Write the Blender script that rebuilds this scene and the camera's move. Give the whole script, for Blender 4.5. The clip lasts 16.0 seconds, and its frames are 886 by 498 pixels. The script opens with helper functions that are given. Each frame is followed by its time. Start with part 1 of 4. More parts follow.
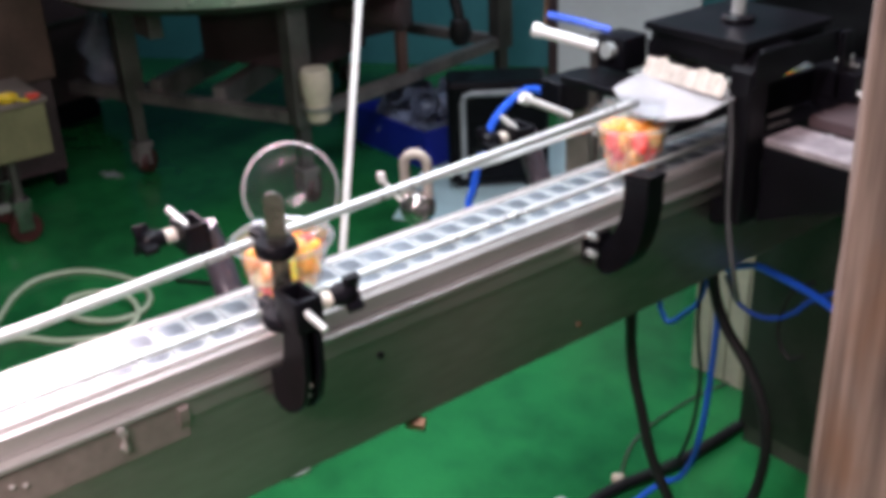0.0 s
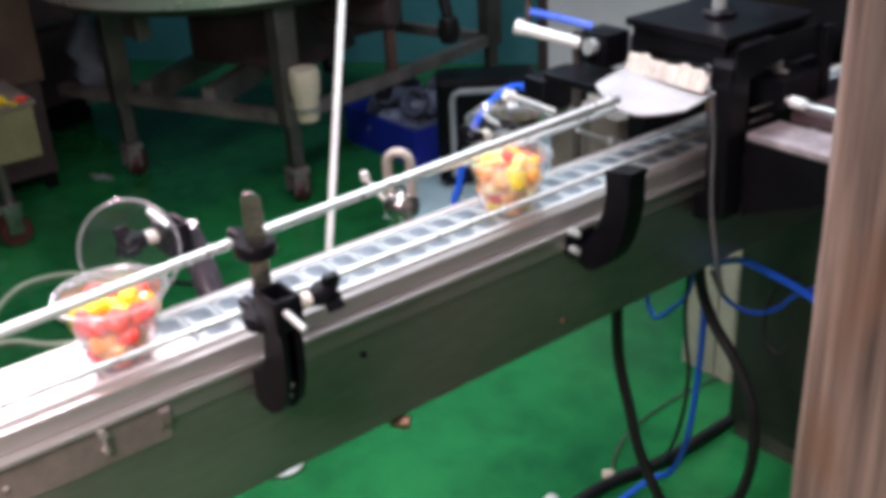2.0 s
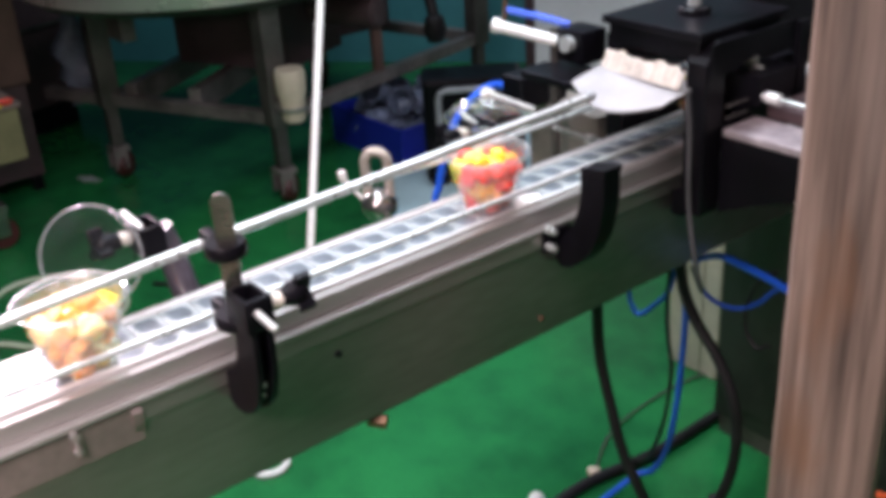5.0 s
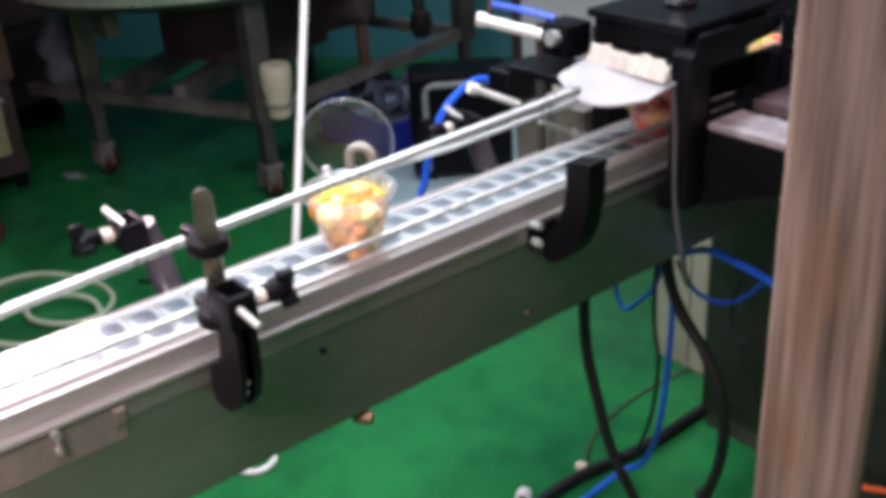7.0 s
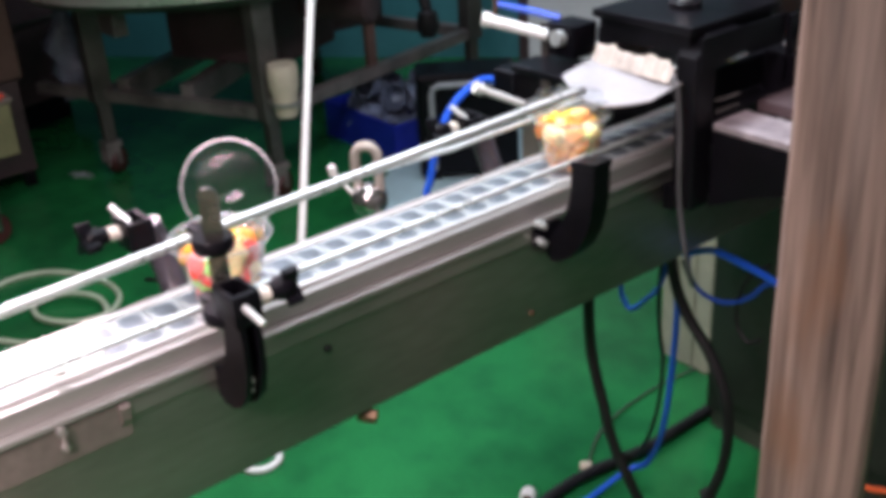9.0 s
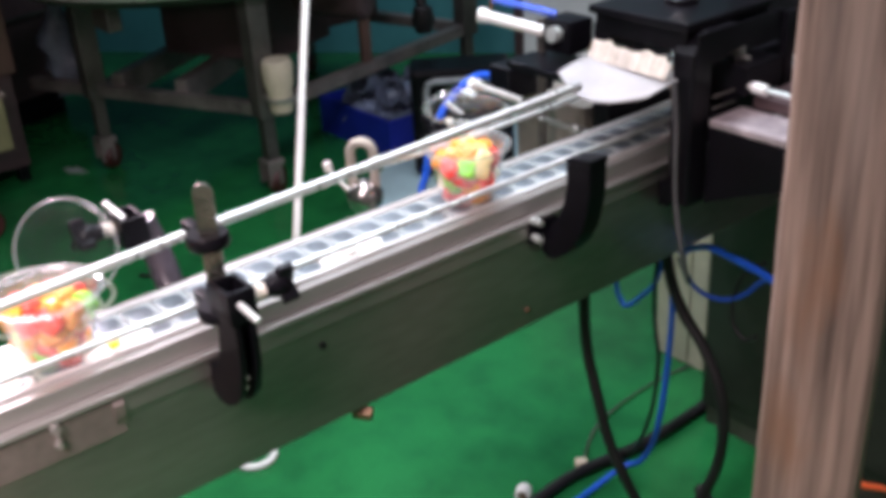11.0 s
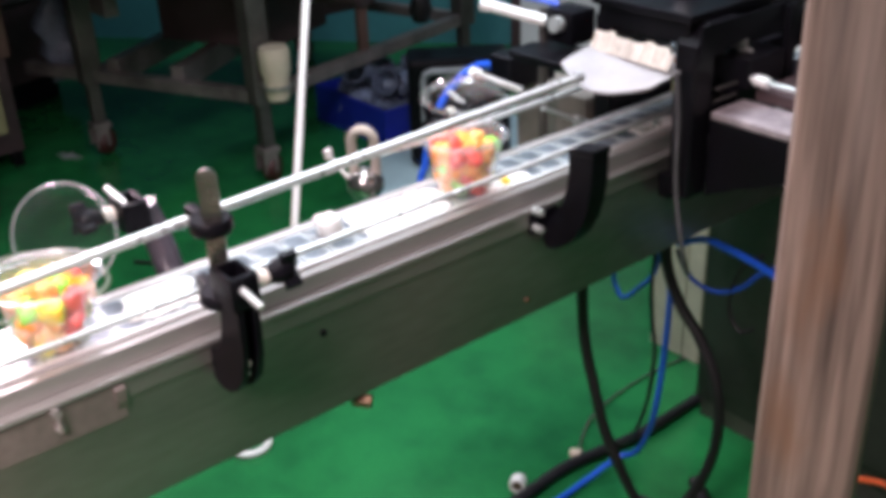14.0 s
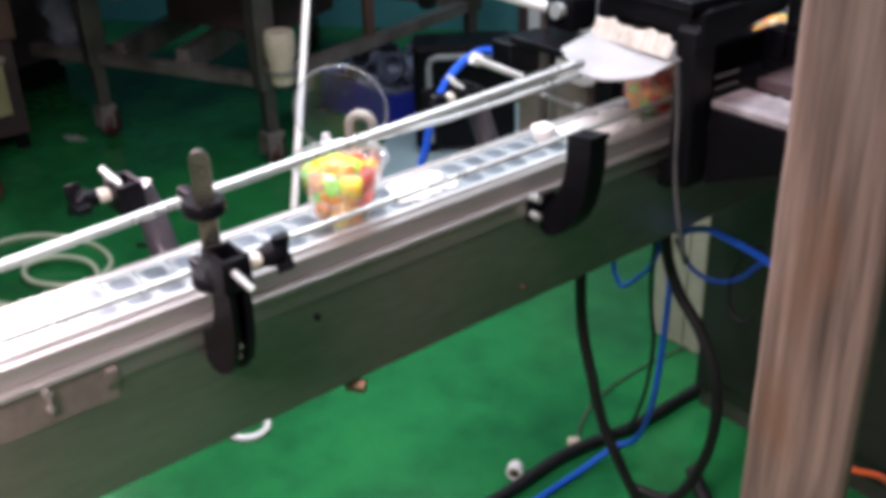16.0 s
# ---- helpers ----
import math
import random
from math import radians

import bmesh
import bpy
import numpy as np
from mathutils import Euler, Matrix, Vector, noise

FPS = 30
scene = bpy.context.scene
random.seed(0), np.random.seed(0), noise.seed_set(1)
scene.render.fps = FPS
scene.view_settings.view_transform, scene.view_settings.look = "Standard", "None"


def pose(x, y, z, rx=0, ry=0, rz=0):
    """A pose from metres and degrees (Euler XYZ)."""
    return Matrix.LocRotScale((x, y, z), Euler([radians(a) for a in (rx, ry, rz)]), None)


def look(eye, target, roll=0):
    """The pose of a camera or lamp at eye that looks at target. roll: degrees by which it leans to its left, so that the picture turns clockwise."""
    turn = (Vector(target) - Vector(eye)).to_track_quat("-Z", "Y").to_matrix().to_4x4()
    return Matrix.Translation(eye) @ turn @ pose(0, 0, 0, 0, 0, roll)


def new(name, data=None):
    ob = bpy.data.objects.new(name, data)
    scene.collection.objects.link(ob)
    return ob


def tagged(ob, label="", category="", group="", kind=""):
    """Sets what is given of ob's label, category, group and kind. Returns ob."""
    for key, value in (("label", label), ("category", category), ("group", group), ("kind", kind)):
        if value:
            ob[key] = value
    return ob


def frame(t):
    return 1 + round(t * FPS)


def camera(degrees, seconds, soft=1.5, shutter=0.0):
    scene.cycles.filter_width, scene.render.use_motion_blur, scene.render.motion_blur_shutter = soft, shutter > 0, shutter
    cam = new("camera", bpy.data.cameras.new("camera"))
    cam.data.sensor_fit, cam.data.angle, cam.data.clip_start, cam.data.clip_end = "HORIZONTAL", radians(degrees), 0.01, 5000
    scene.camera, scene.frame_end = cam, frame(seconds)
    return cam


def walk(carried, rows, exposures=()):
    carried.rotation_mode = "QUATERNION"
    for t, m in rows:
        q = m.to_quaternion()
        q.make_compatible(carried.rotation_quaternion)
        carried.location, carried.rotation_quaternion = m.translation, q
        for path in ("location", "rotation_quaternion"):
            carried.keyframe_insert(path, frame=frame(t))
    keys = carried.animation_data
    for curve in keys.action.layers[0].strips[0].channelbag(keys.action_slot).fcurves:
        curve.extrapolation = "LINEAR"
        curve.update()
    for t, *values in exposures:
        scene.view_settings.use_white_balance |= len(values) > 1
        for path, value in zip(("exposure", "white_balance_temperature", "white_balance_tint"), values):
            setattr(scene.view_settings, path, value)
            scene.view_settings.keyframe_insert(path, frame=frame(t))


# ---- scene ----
cam = camera(45.4, 16.0, soft=5.4, shutter=0.5)
PATH = [
    (0, (1.042, 0.059, 1.496), (-0.4, 1.136, 0.624), -2.6),
    (0.5, (1.045, 0.066, 1.494), (-0.398, 1.136, 0.615), -2.6),
    (1, (1.048, 0.071, 1.494), (-0.394, 1.143, 0.615), -2.9),
    (1.5, (1.053, 0.07, 1.495), (-0.391, 1.144, 0.623), -3.0),
    (2, (1.054, 0.074, 1.495), (-0.383, 1.155, 0.62), -3.2),
    (2.5, (1.057, 0.081, 1.494), (-0.382, 1.16, 0.62), -3.4),
    (3, (1.058, 0.086, 1.494), (-0.383, 1.163, 0.62), -3.6),
    (3.5, (1.061, 0.089, 1.496), (-0.384, 1.161, 0.622), -3.7),
    (4, (1.065, 0.089, 1.494), (-0.374, 1.168, 0.619), -3.8),
    (4.5, (1.071, 0.091, 1.494), (-0.364, 1.175, 0.619), -3.7),
    (7, (1.068, 0.102, 1.489), (-0.347, 1.204, 0.603), -3.6),
    (7.5, (1.07, 0.1, 1.491), (-0.347, 1.2, 0.606), -3.6),
    (8, (1.072, 0.098, 1.492), (-0.348, 1.195, 0.609), -3.4),
    (8.5, (1.074, 0.099, 1.493), (-0.351, 1.191, 0.612), -3.6),
    (9, (1.074, 0.101, 1.49), (-0.349, 1.193, 0.605), -3.6),
    (11.5, (1.068, 0.103, 1.488), (-0.341, 1.203, 0.591), -3.3),
    (12, (1.066, 0.103, 1.486), (-0.337, 1.204, 0.581), -3.1),
    (12.5, (1.063, 0.097, 1.486), (-0.339, 1.199, 0.581), -2.8),
    (13, (1.063, 0.095, 1.487), (-0.341, 1.195, 0.582), -2.8),
    (13.5, (1.062, 0.094, 1.486), (-0.336, 1.201, 0.58), -2.6),
    (14, (1.061, 0.092, 1.486), (-0.337, 1.197, 0.578), -2.5),
    (14.5, (1.06, 0.094, 1.484), (-0.336, 1.198, 0.571), -2.4),
    (15, (1.061, 0.096, 1.483), (-0.336, 1.195, 0.566), -2.3),
    (15.5, (1.064, 0.101, 1.482), (-0.33, 1.198, 0.559), -2.1),
    (16, (1.069, 0.106, 1.481), (-0.33, 1.192, 0.553), -2.0),
]
walk(cam, [(t, look(eye, target, roll)) for t, eye, target, roll in PATH], exposures=[(0.0, 0.38, 6500, 34.0), (16.0, 0.38, 6500, 34.0)])

# ---- light ----
world = bpy.data.worlds.new("world")
scene.world = world
world.use_nodes = True
world.node_tree.nodes["Background"].inputs[0].default_value = (0.8, 0.9, 1.0, 1)
world.node_tree.nodes["Background"].inputs[1].default_value = 0.05


def lamp(name, x, y, z, sx, sy, power, color, rz=0):
    data = bpy.data.lights.new(name, "AREA")
    data.shape, data.size, data.size_y, data.energy, data.color = "RECTANGLE", sx, sy, power, color
    ob = new(name, data)
    ob.matrix_world = pose(x, y, z, 0, 0, rz)
    return ob


lamp("tube_light_near", 0.55, -0.10, 2.40, 0.3, 1.4, 27, (0.99, 0.955, 0.90))
lamp("tube_light_far", -2.45, 2.25, 2.86, 0.3, 1.2, 14, (0.76, 0.93, 1.0))
# Unseen narrow lamp, added and aimed to put glare on the near belt.
west = lamp("belt_glare_light", -3.5, 0.65, 2.83, 0.35, 1.3, 19, (1.0, 0.92, 0.92))
west.data.spread = radians(54)
west.matrix_world = look((-3.5, 0.65, 2.83), (0.0, 0.35, 0.88), 90)
mid = lamp("tube_light_mid", -0.29, 1.20, 2.30, 0.3, 1.2, 15, (0.76, 0.98, 0.98))
mid.data.spread = radians(125)
lamp("tube_light_side", 0.42, 2.75, 2.86, 0.3, 1.4, 12, (1.0, 0.93, 0.95))
work = lamp("work_light", 0.62, -0.42, 1.62, 0.25, 0.5, 21, (1.0, 0.85, 0.80))
work.data.spread = radians(165)


# ---- materials ----
def material(name, color, rough=0.5, metal=0.0, var=0.25, scale=8.0, fine=60.0, bump=0.05, coat=0.0, stretch=(1, 1, 1), dirt=None, island=0.0, spec=0.5):
    """Principled surface with variation at two scales, roughness wear and fine relief."""
    m = bpy.data.materials.new(name)
    m.use_nodes = True
    nt = m.node_tree
    n, l = nt.nodes, nt.links
    b = n["Principled BSDF"]
    b.inputs["Metallic"].default_value = metal
    b.inputs["Coat Weight"].default_value = coat
    b.inputs["Specular IOR Level"].default_value = spec
    tc = n.new("ShaderNodeTexCoord")
    mp = n.new("ShaderNodeMapping")
    mp.inputs["Scale"].default_value = stretch
    l.new(tc.outputs["Object"], mp.inputs[0])
    n1, n2 = n.new("ShaderNodeTexNoise"), n.new("ShaderNodeTexNoise")
    for node, s, d in ((n1, scale, 4), (n2, fine, 3)):
        node.inputs["Scale"].default_value, node.inputs["Detail"].default_value = s, d
        l.new(mp.outputs[0], node.inputs["Vector"])
    mix = n.new("ShaderNodeMix")
    mix.data_type = "RGBA"
    lo = tuple(c * (1 - var) for c in color) if dirt is None else dirt
    hi = tuple(min(1, c * (1 + var)) for c in color)
    mix.inputs[6].default_value, mix.inputs[7].default_value = (*lo, 1), (*hi, 1)
    ramp = n.new("ShaderNodeMapRange")
    ramp.inputs[1].default_value, ramp.inputs[2].default_value = 0.3, 0.65
    add = n.new("ShaderNodeMath")
    add.operation = "MULTIPLY_ADD"
    add.inputs[1].default_value, add.inputs[2].default_value = 0.35, -0.17
    l.new(n2.outputs[0], add.inputs[0])
    sm = n.new("ShaderNodeMath")
    l.new(n1.outputs[0], sm.inputs[0])
    l.new(add.outputs[0], sm.inputs[1])
    l.new(sm.outputs[0], ramp.inputs[0])
    l.new(ramp.outputs[0], mix.inputs[0])
    last = mix.outputs[2]
    if island:
        info, hsv = n.new("ShaderNodeObjectInfo"), n.new("ShaderNodeHueSaturation")
        mr = n.new("ShaderNodeMapRange")
        mr.inputs[3].default_value, mr.inputs[4].default_value = 1 - island, 1 + island
        l.new(info.outputs["Random"], mr.inputs[0])
        l.new(mr.outputs[0], hsv.inputs["Value"])
        l.new(last, hsv.inputs["Color"])
        last = hsv.outputs[0]
    l.new(last, b.inputs["Base Color"])
    rr = n.new("ShaderNodeMapRange")
    rr.inputs[3].default_value, rr.inputs[4].default_value = max(0.02, rough * 0.8), min(1, rough * 1.25)
    l.new(sm.outputs[0], rr.inputs[0])
    l.new(rr.outputs[0], b.inputs["Roughness"])
    if bump:
        bp = n.new("ShaderNodeBump")
        bp.inputs["Strength"].default_value, bp.inputs["Distance"].default_value = bump, 0.004
        l.new(sm.outputs[0], bp.inputs["Height"])
        l.new(bp.outputs[0], b.inputs["Normal"])
    return m


def clear_plastic(name, tint, gloss=0.04, base=0.07, edge=0.75, haze=0.0, relief=0.0):
    m = bpy.data.materials.new(name)
    m.use_nodes = True
    n, l = m.node_tree.nodes, m.node_tree.links
    n.remove(n["Principled BSDF"])
    t, g, mx, f = n.new("ShaderNodeBsdfTransparent"), n.new("ShaderNodeBsdfGlossy"), n.new("ShaderNodeMixShader"), n.new("ShaderNodeLayerWeight")
    t.inputs[0].default_value = (*tint, 1)
    g.inputs["Roughness"].default_value = gloss
    f.inputs[0].default_value = 0.5
    pw, sc = n.new("ShaderNodeMath"), n.new("ShaderNodeMath")
    pw.operation, pw.inputs[1].default_value = "POWER", 3.0
    sc.operation, sc.inputs[1].default_value, sc.inputs[2].default_value = "MULTIPLY_ADD", edge, base
    l.new(f.outputs["Facing"], pw.inputs[0])
    l.new(pw.outputs[0], sc.inputs[0])
    l.new(sc.outputs[0], mx.inputs[0])
    if relief:
        tx, bp = n.new("ShaderNodeTexNoise"), n.new("ShaderNodeBump")
        tx.inputs["Scale"].default_value, tx.inputs["Detail"].default_value = 70.0, 2
        bp.inputs["Strength"].default_value, bp.inputs["Distance"].default_value = relief, 0.003
        l.new(n.new("ShaderNodeTexCoord").outputs["Object"], tx.inputs["Vector"])
        l.new(tx.outputs[0], bp.inputs["Height"])
        l.new(bp.outputs[0], g.inputs["Normal"])
    df, hz = n.new("ShaderNodeBsdfDiffuse"), n.new("ShaderNodeMixShader")
    df.inputs[0].default_value, hz.inputs[0].default_value = (0.85, 0.9, 0.92, 1), haze
    l.new(t.outputs[0], hz.inputs[1])
    l.new(df.outputs[0], hz.inputs[2])
    l.new(hz.outputs[0], mx.inputs[1])
    l.new(g.outputs[0], mx.inputs[2])
    l.new(mx.outputs[0], n["Material Output"].inputs[0])
    return m


FLOOR = material("green_epoxy", (0.0035, 0.155, 0.041), 0.16, 0, 0.30, 2.2, 11, 0.05, dirt=(0.003, 0.088, 0.028), spec=0.3)
TEAL = material("teal_wall_paint", (0.065, 0.34, 0.38), 0.5, 0, 0.12, 1.2, 30, 0.04)
GREY_WALL = material("pale_wall_paint", (0.55, 0.6, 0.6), 0.6, 0, 0.08, 1.5, 30, 0.04)
CEILING = material("ceiling_panel", (0.7, 0.72, 0.72), 0.7, 0, 0.06, 2, 40, 0.05)
STEEL = material("brushed_steel", (0.385, 0.378, 0.355), 0.42, 0.65, 0.12, 5, 120, 0.03, stretch=(1, 0.08, 1))
PANEL = material("worn_steel_panel", (0.255, 0.250, 0.228), 0.34, 0.86, 0.2, 4, 90, 0.03, stretch=(1, 0.25, 1))
# Slightly paler panel steel, with the upper band's reflection put into its colour.
UPPER = material("reflection_band_steel", (0.275, 0.27, 0.247), 0.36, 0.74, 0.15, 5, 100, 0.03, stretch=(1, 0.15, 1))
ROD = material("bright_steel_rod", (0.68, 0.73, 0.71), 0.28, 0.62, 0.08, 9, 90, 0.02)
WEAR = material("white_wear_strip", (0.58, 0.58, 0.56), 0.35, 0, 0.12, 9, 70, 0.03)
PLATE = material("chain_plate", (0.39, 0.44, 0.445), 0.27, 0.25, 0.2, 30, 160, 0.04, island=0.08)
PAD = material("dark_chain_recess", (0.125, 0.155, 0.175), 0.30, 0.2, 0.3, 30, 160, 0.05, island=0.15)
BLACK = material("black_nylon", (0.0035, 0.0032, 0.005), 0.38, 0, 0.4, 20, 120, 0.06, spec=0.14)
# Black nylon lifted to grey: some dust, and highlights put into the colour.
DUSTY_LIT = material("dusty_highlit_black_nylon", (0.042, 0.037, 0.046), 0.30, 0, 0.4, 20, 90, 0.08)
BLACK_METAL = material("black_painted_steel", (0.0045, 0.004, 0.006), 0.36, 0, 0.35, 7, 80, 0.05, spec=0.2)
RUBBER = material("black_cable_rubber", (0.011, 0.010, 0.011), 0.5, 0, 0.3, 15, 90, 0.05, spec=0.3)
GREY_CABLE = material("grey_cable_sheath", (0.07, 0.07, 0.075), 0.5, 0, 0.2, 15, 90, 0.05)
CREAM = material("cream_nylon", (0.68, 0.64, 0.55), 0.45, 0, 0.1, 20, 90, 0.03)
WHITE = material("white_plastic", (0.78, 0.78, 0.75), 0.4, 0, 0.08, 12, 80, 0.03)


def weathered_wood(name):
    """Grey-brown timber: long grain streaks, rust-brown patches, fine fibre relief."""
    m = material(name, (0.255, 0.182, 0.146), 0.72, 0, 0.22, 30, 150, 0.5, stretch=(1, 1, 0.04), dirt=(0.070, 0.047, 0.038))
    n, l = m.node_tree.nodes, m.node_tree.links
    b = n["Principled BSDF"]
    base = b.inputs["Base Color"].links[0].from_socket
    tc = n.new("ShaderNodeTexCoord")
    for scale, stretch, lo, hi, colour in ((9.0, 0.30, 0.56, 0.70, (0.215, 0.105, 0.055, 1)), (14.0, 0.10, 0.57, 0.66, (0.060, 0.042, 0.036, 1)), (7.0, 0.16, 0.58, 0.74, (0.30, 0.235, 0.20, 1))):
        mp, tex, rg, mx = n.new("ShaderNodeMapping"), n.new("ShaderNodeTexNoise"), n.new("ShaderNodeMapRange"), n.new("ShaderNodeMix")
        mp.inputs["Scale"].default_value = (1, 1, stretch)
        mp.inputs["Location"].default_value = (scale, 0.3 * scale, 0)
        tex.inputs["Scale"].default_value, tex.inputs["Detail"].default_value = scale, 5
        rg.inputs[1].default_value, rg.inputs[2].default_value, rg.inputs[4].default_value = lo, hi, 0.7
        mx.data_type = "RGBA"
        mx.inputs[7].default_value = colour
        l.new(tc.outputs["Object"], mp.inputs[0])
        l.new(mp.outputs[0], tex.inputs["Vector"])
        l.new(tex.outputs[0], rg.inputs[0])
        l.new(rg.outputs[0], mx.inputs[0])
        l.new(base, mx.inputs[6])
        base = mx.outputs[2]
    l.new(base, b.inputs["Base Color"])
    return m


WOOD = weathered_wood("weathered_wood")
BLUE_HOSE = material("blue_air_hose", (0.01, 0.10, 0.62), 0.3, 0, 0.12, 12, 90, 0.02)
BLUE_BIN = material("blue_crate_plastic", (0.010, 0.022, 0.30), 0.4, 0, 0.2, 8, 80, 0.04)
PALE = material("pale_cyan_board", (0.46, 0.66, 0.70), 0.4, 0, 0.1, 6, 70, 0.03)
FRAME_STEEL = material("scuffed_frame_steel", (0.20, 0.175, 0.165), 0.45, 0.5, 0.4, 7, 60, 0.08)
CAB_WHITE = material("white_cabinet_paint", (0.86, 0.90, 0.91), 0.45, 0, 0.08, 2, 40, 0.04)
DARK_BROWN = material("dark_brown_paint", (0.105, 0.058, 0.046), 0.5, 0, 0.3, 6, 60, 0.06)
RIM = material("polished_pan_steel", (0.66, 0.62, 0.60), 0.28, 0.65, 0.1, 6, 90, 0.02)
CHROME = material("scratched_chrome", (0.42, 0.40, 0.39), 0.16, 0.95, 0.35, 40, 120, 0.12)
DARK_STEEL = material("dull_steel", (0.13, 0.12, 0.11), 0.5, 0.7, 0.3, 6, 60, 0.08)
BROWN = material("brown_painted_box", (0.20, 0.155, 0.13), 0.55, 0, 0.2, 7, 60, 0.06)
KHAKI = material("khaki_painted_steel", (0.18, 0.17, 0.085), 0.5, 0, 0.2, 6, 60, 0.05)
BEIGE = material("beige_board", (0.58, 0.50, 0.38), 0.6, 0, 0.15, 6, 60, 0.05)
POLE_WHITE = material("white_pole_paint", (0.90, 0.90, 0.87), 0.4, 0, 0.05, 12, 80, 0.02)
GREY_BEIGE = material("grey_beige_paint", (0.21, 0.185, 0.16), 0.5, 0, 0.2, 9, 60, 0.06)
STRAP = material("grey_beige_strap", (0.40, 0.36, 0.31), 0.5, 0.2, 0.15, 15, 80, 0.05)
DULL_BLUE = material("dark_blue_hose", (0.008, 0.055, 0.36), 0.35, 0, 0.15, 12, 90, 0.02)
RED = material("red_caster", (0.06, 0.013, 0.012), 0.5, 0, 0.3, 20, 90, 0.05)
YELLOW = material("yellow_plastic", (0.8, 0.55, 0.02), 0.45, 0, 0.1, 20, 90, 0.03)
ORANGE = material("orange_cable", (0.8, 0.13, 0.03), 0.45, 0, 0.1, 20, 90, 0.03)
BRASS = material("tarnished_brass", (0.17, 0.105, 0.065), 0.45, 0.8, 0.3, 30, 120, 0.08)
FILM = material("milky_plastic_film", (0.55, 0.49, 0.42), 0.35, 0, 0.2, 25, 120, 0.1)
PRESS_WHITE = material("dull_white_plate", (0.34, 0.33, 0.33), 0.45, 0, 0.1, 12, 80, 0.03)
DARK_HOUSING = material("dark_maroon_housing", (0.075, 0.048, 0.050), 0.5, 0, 0.3, 5, 60, 0.05, spec=0.3)
CABINET = material("dark_grey_green_steel", (0.030, 0.035, 0.028), 0.45, 0.3, 0.3, 5, 60, 0.05)
STRIP = material("dull_strip_steel", (0.22, 0.22, 0.19), 0.26, 0.92, 0.2, 20, 90, 0.04)
GREY_TRIM = material("grey_plastic_trim", (0.30, 0.32, 0.33), 0.45, 0, 0.2, 12, 80, 0.04)
SCRAP = material("cloudy_plastic", (0.12, 0.15, 0.22), 0.3, 0, 0.45, 14, 60, 0.1, island=0.4)
WARM_BOUNCE = material("warm_bounce_brown", (0.46, 0.32, 0.265), 0.7, 0, 0.25, 6, 30, 0.2, stretch=(0.3, 4, 4))
TRAY = material("worn_grey_pink_shelf", (0.34, 0.29, 0.30), 0.45, 0.2, 0.4, 18, 90, 0.08)
JOINT = material("scuffed_joint_steel", (0.23, 0.195, 0.178), 0.42, 0.6, 0.22, 12, 90, 0.04)
SUGAR = material("sugar_white", (0.85, 0.84, 0.80), 0.6, 0, 0.08, 60, 300, 0.3)
HOSE = material("milky_hose", (0.50, 0.58, 0.42), 0.35, 0, 0.1, 12, 90, 0.03)
CLEAR = clear_plastic("clear_cup_plastic", (0.975, 0.985, 0.985), 0.06, 0.045, 0.7, 0.08)
LID_CLEAR = clear_plastic("clear_lid_plastic", (0.94, 0.965, 0.98), 0.07, 0.010, 0.45, 0.005, 0.05)
BEAD = clear_plastic("clear_rim_bead", (0.90, 0.95, 0.94), 0.2, 0.05, 0.3, 0.12)


def candy_mat(name, c):
    m = material(name, c, 0.3, 0, 0.12, 40, 150, 0.05, island=0.1)
    b = m.node_tree.nodes["Principled BSDF"]
    b.inputs["Subsurface Weight"].default_value = 1.0
    b.inputs["Subsurface Radius"].default_value = (0.02, 0.010, 0.006)
    b.inputs["Subsurface Scale"].default_value = 0.5
    return m


CANDY = {
    "red": candy_mat("red_gummy", (0.95, 0.10, 0.07)),
    "orange": candy_mat("orange_gummy", (1.0, 0.36, 0.04)),
    "peach": candy_mat("peach_gummy", (1.0, 0.45, 0.16)),
    "yellow": candy_mat("yellow_gummy", (1.0, 0.70, 0.05)),
    "green": candy_mat("green_gummy", (0.30, 0.75, 0.08)),
    "white": candy_mat("pale_gummy", (1.0, 0.73, 0.40)),
}


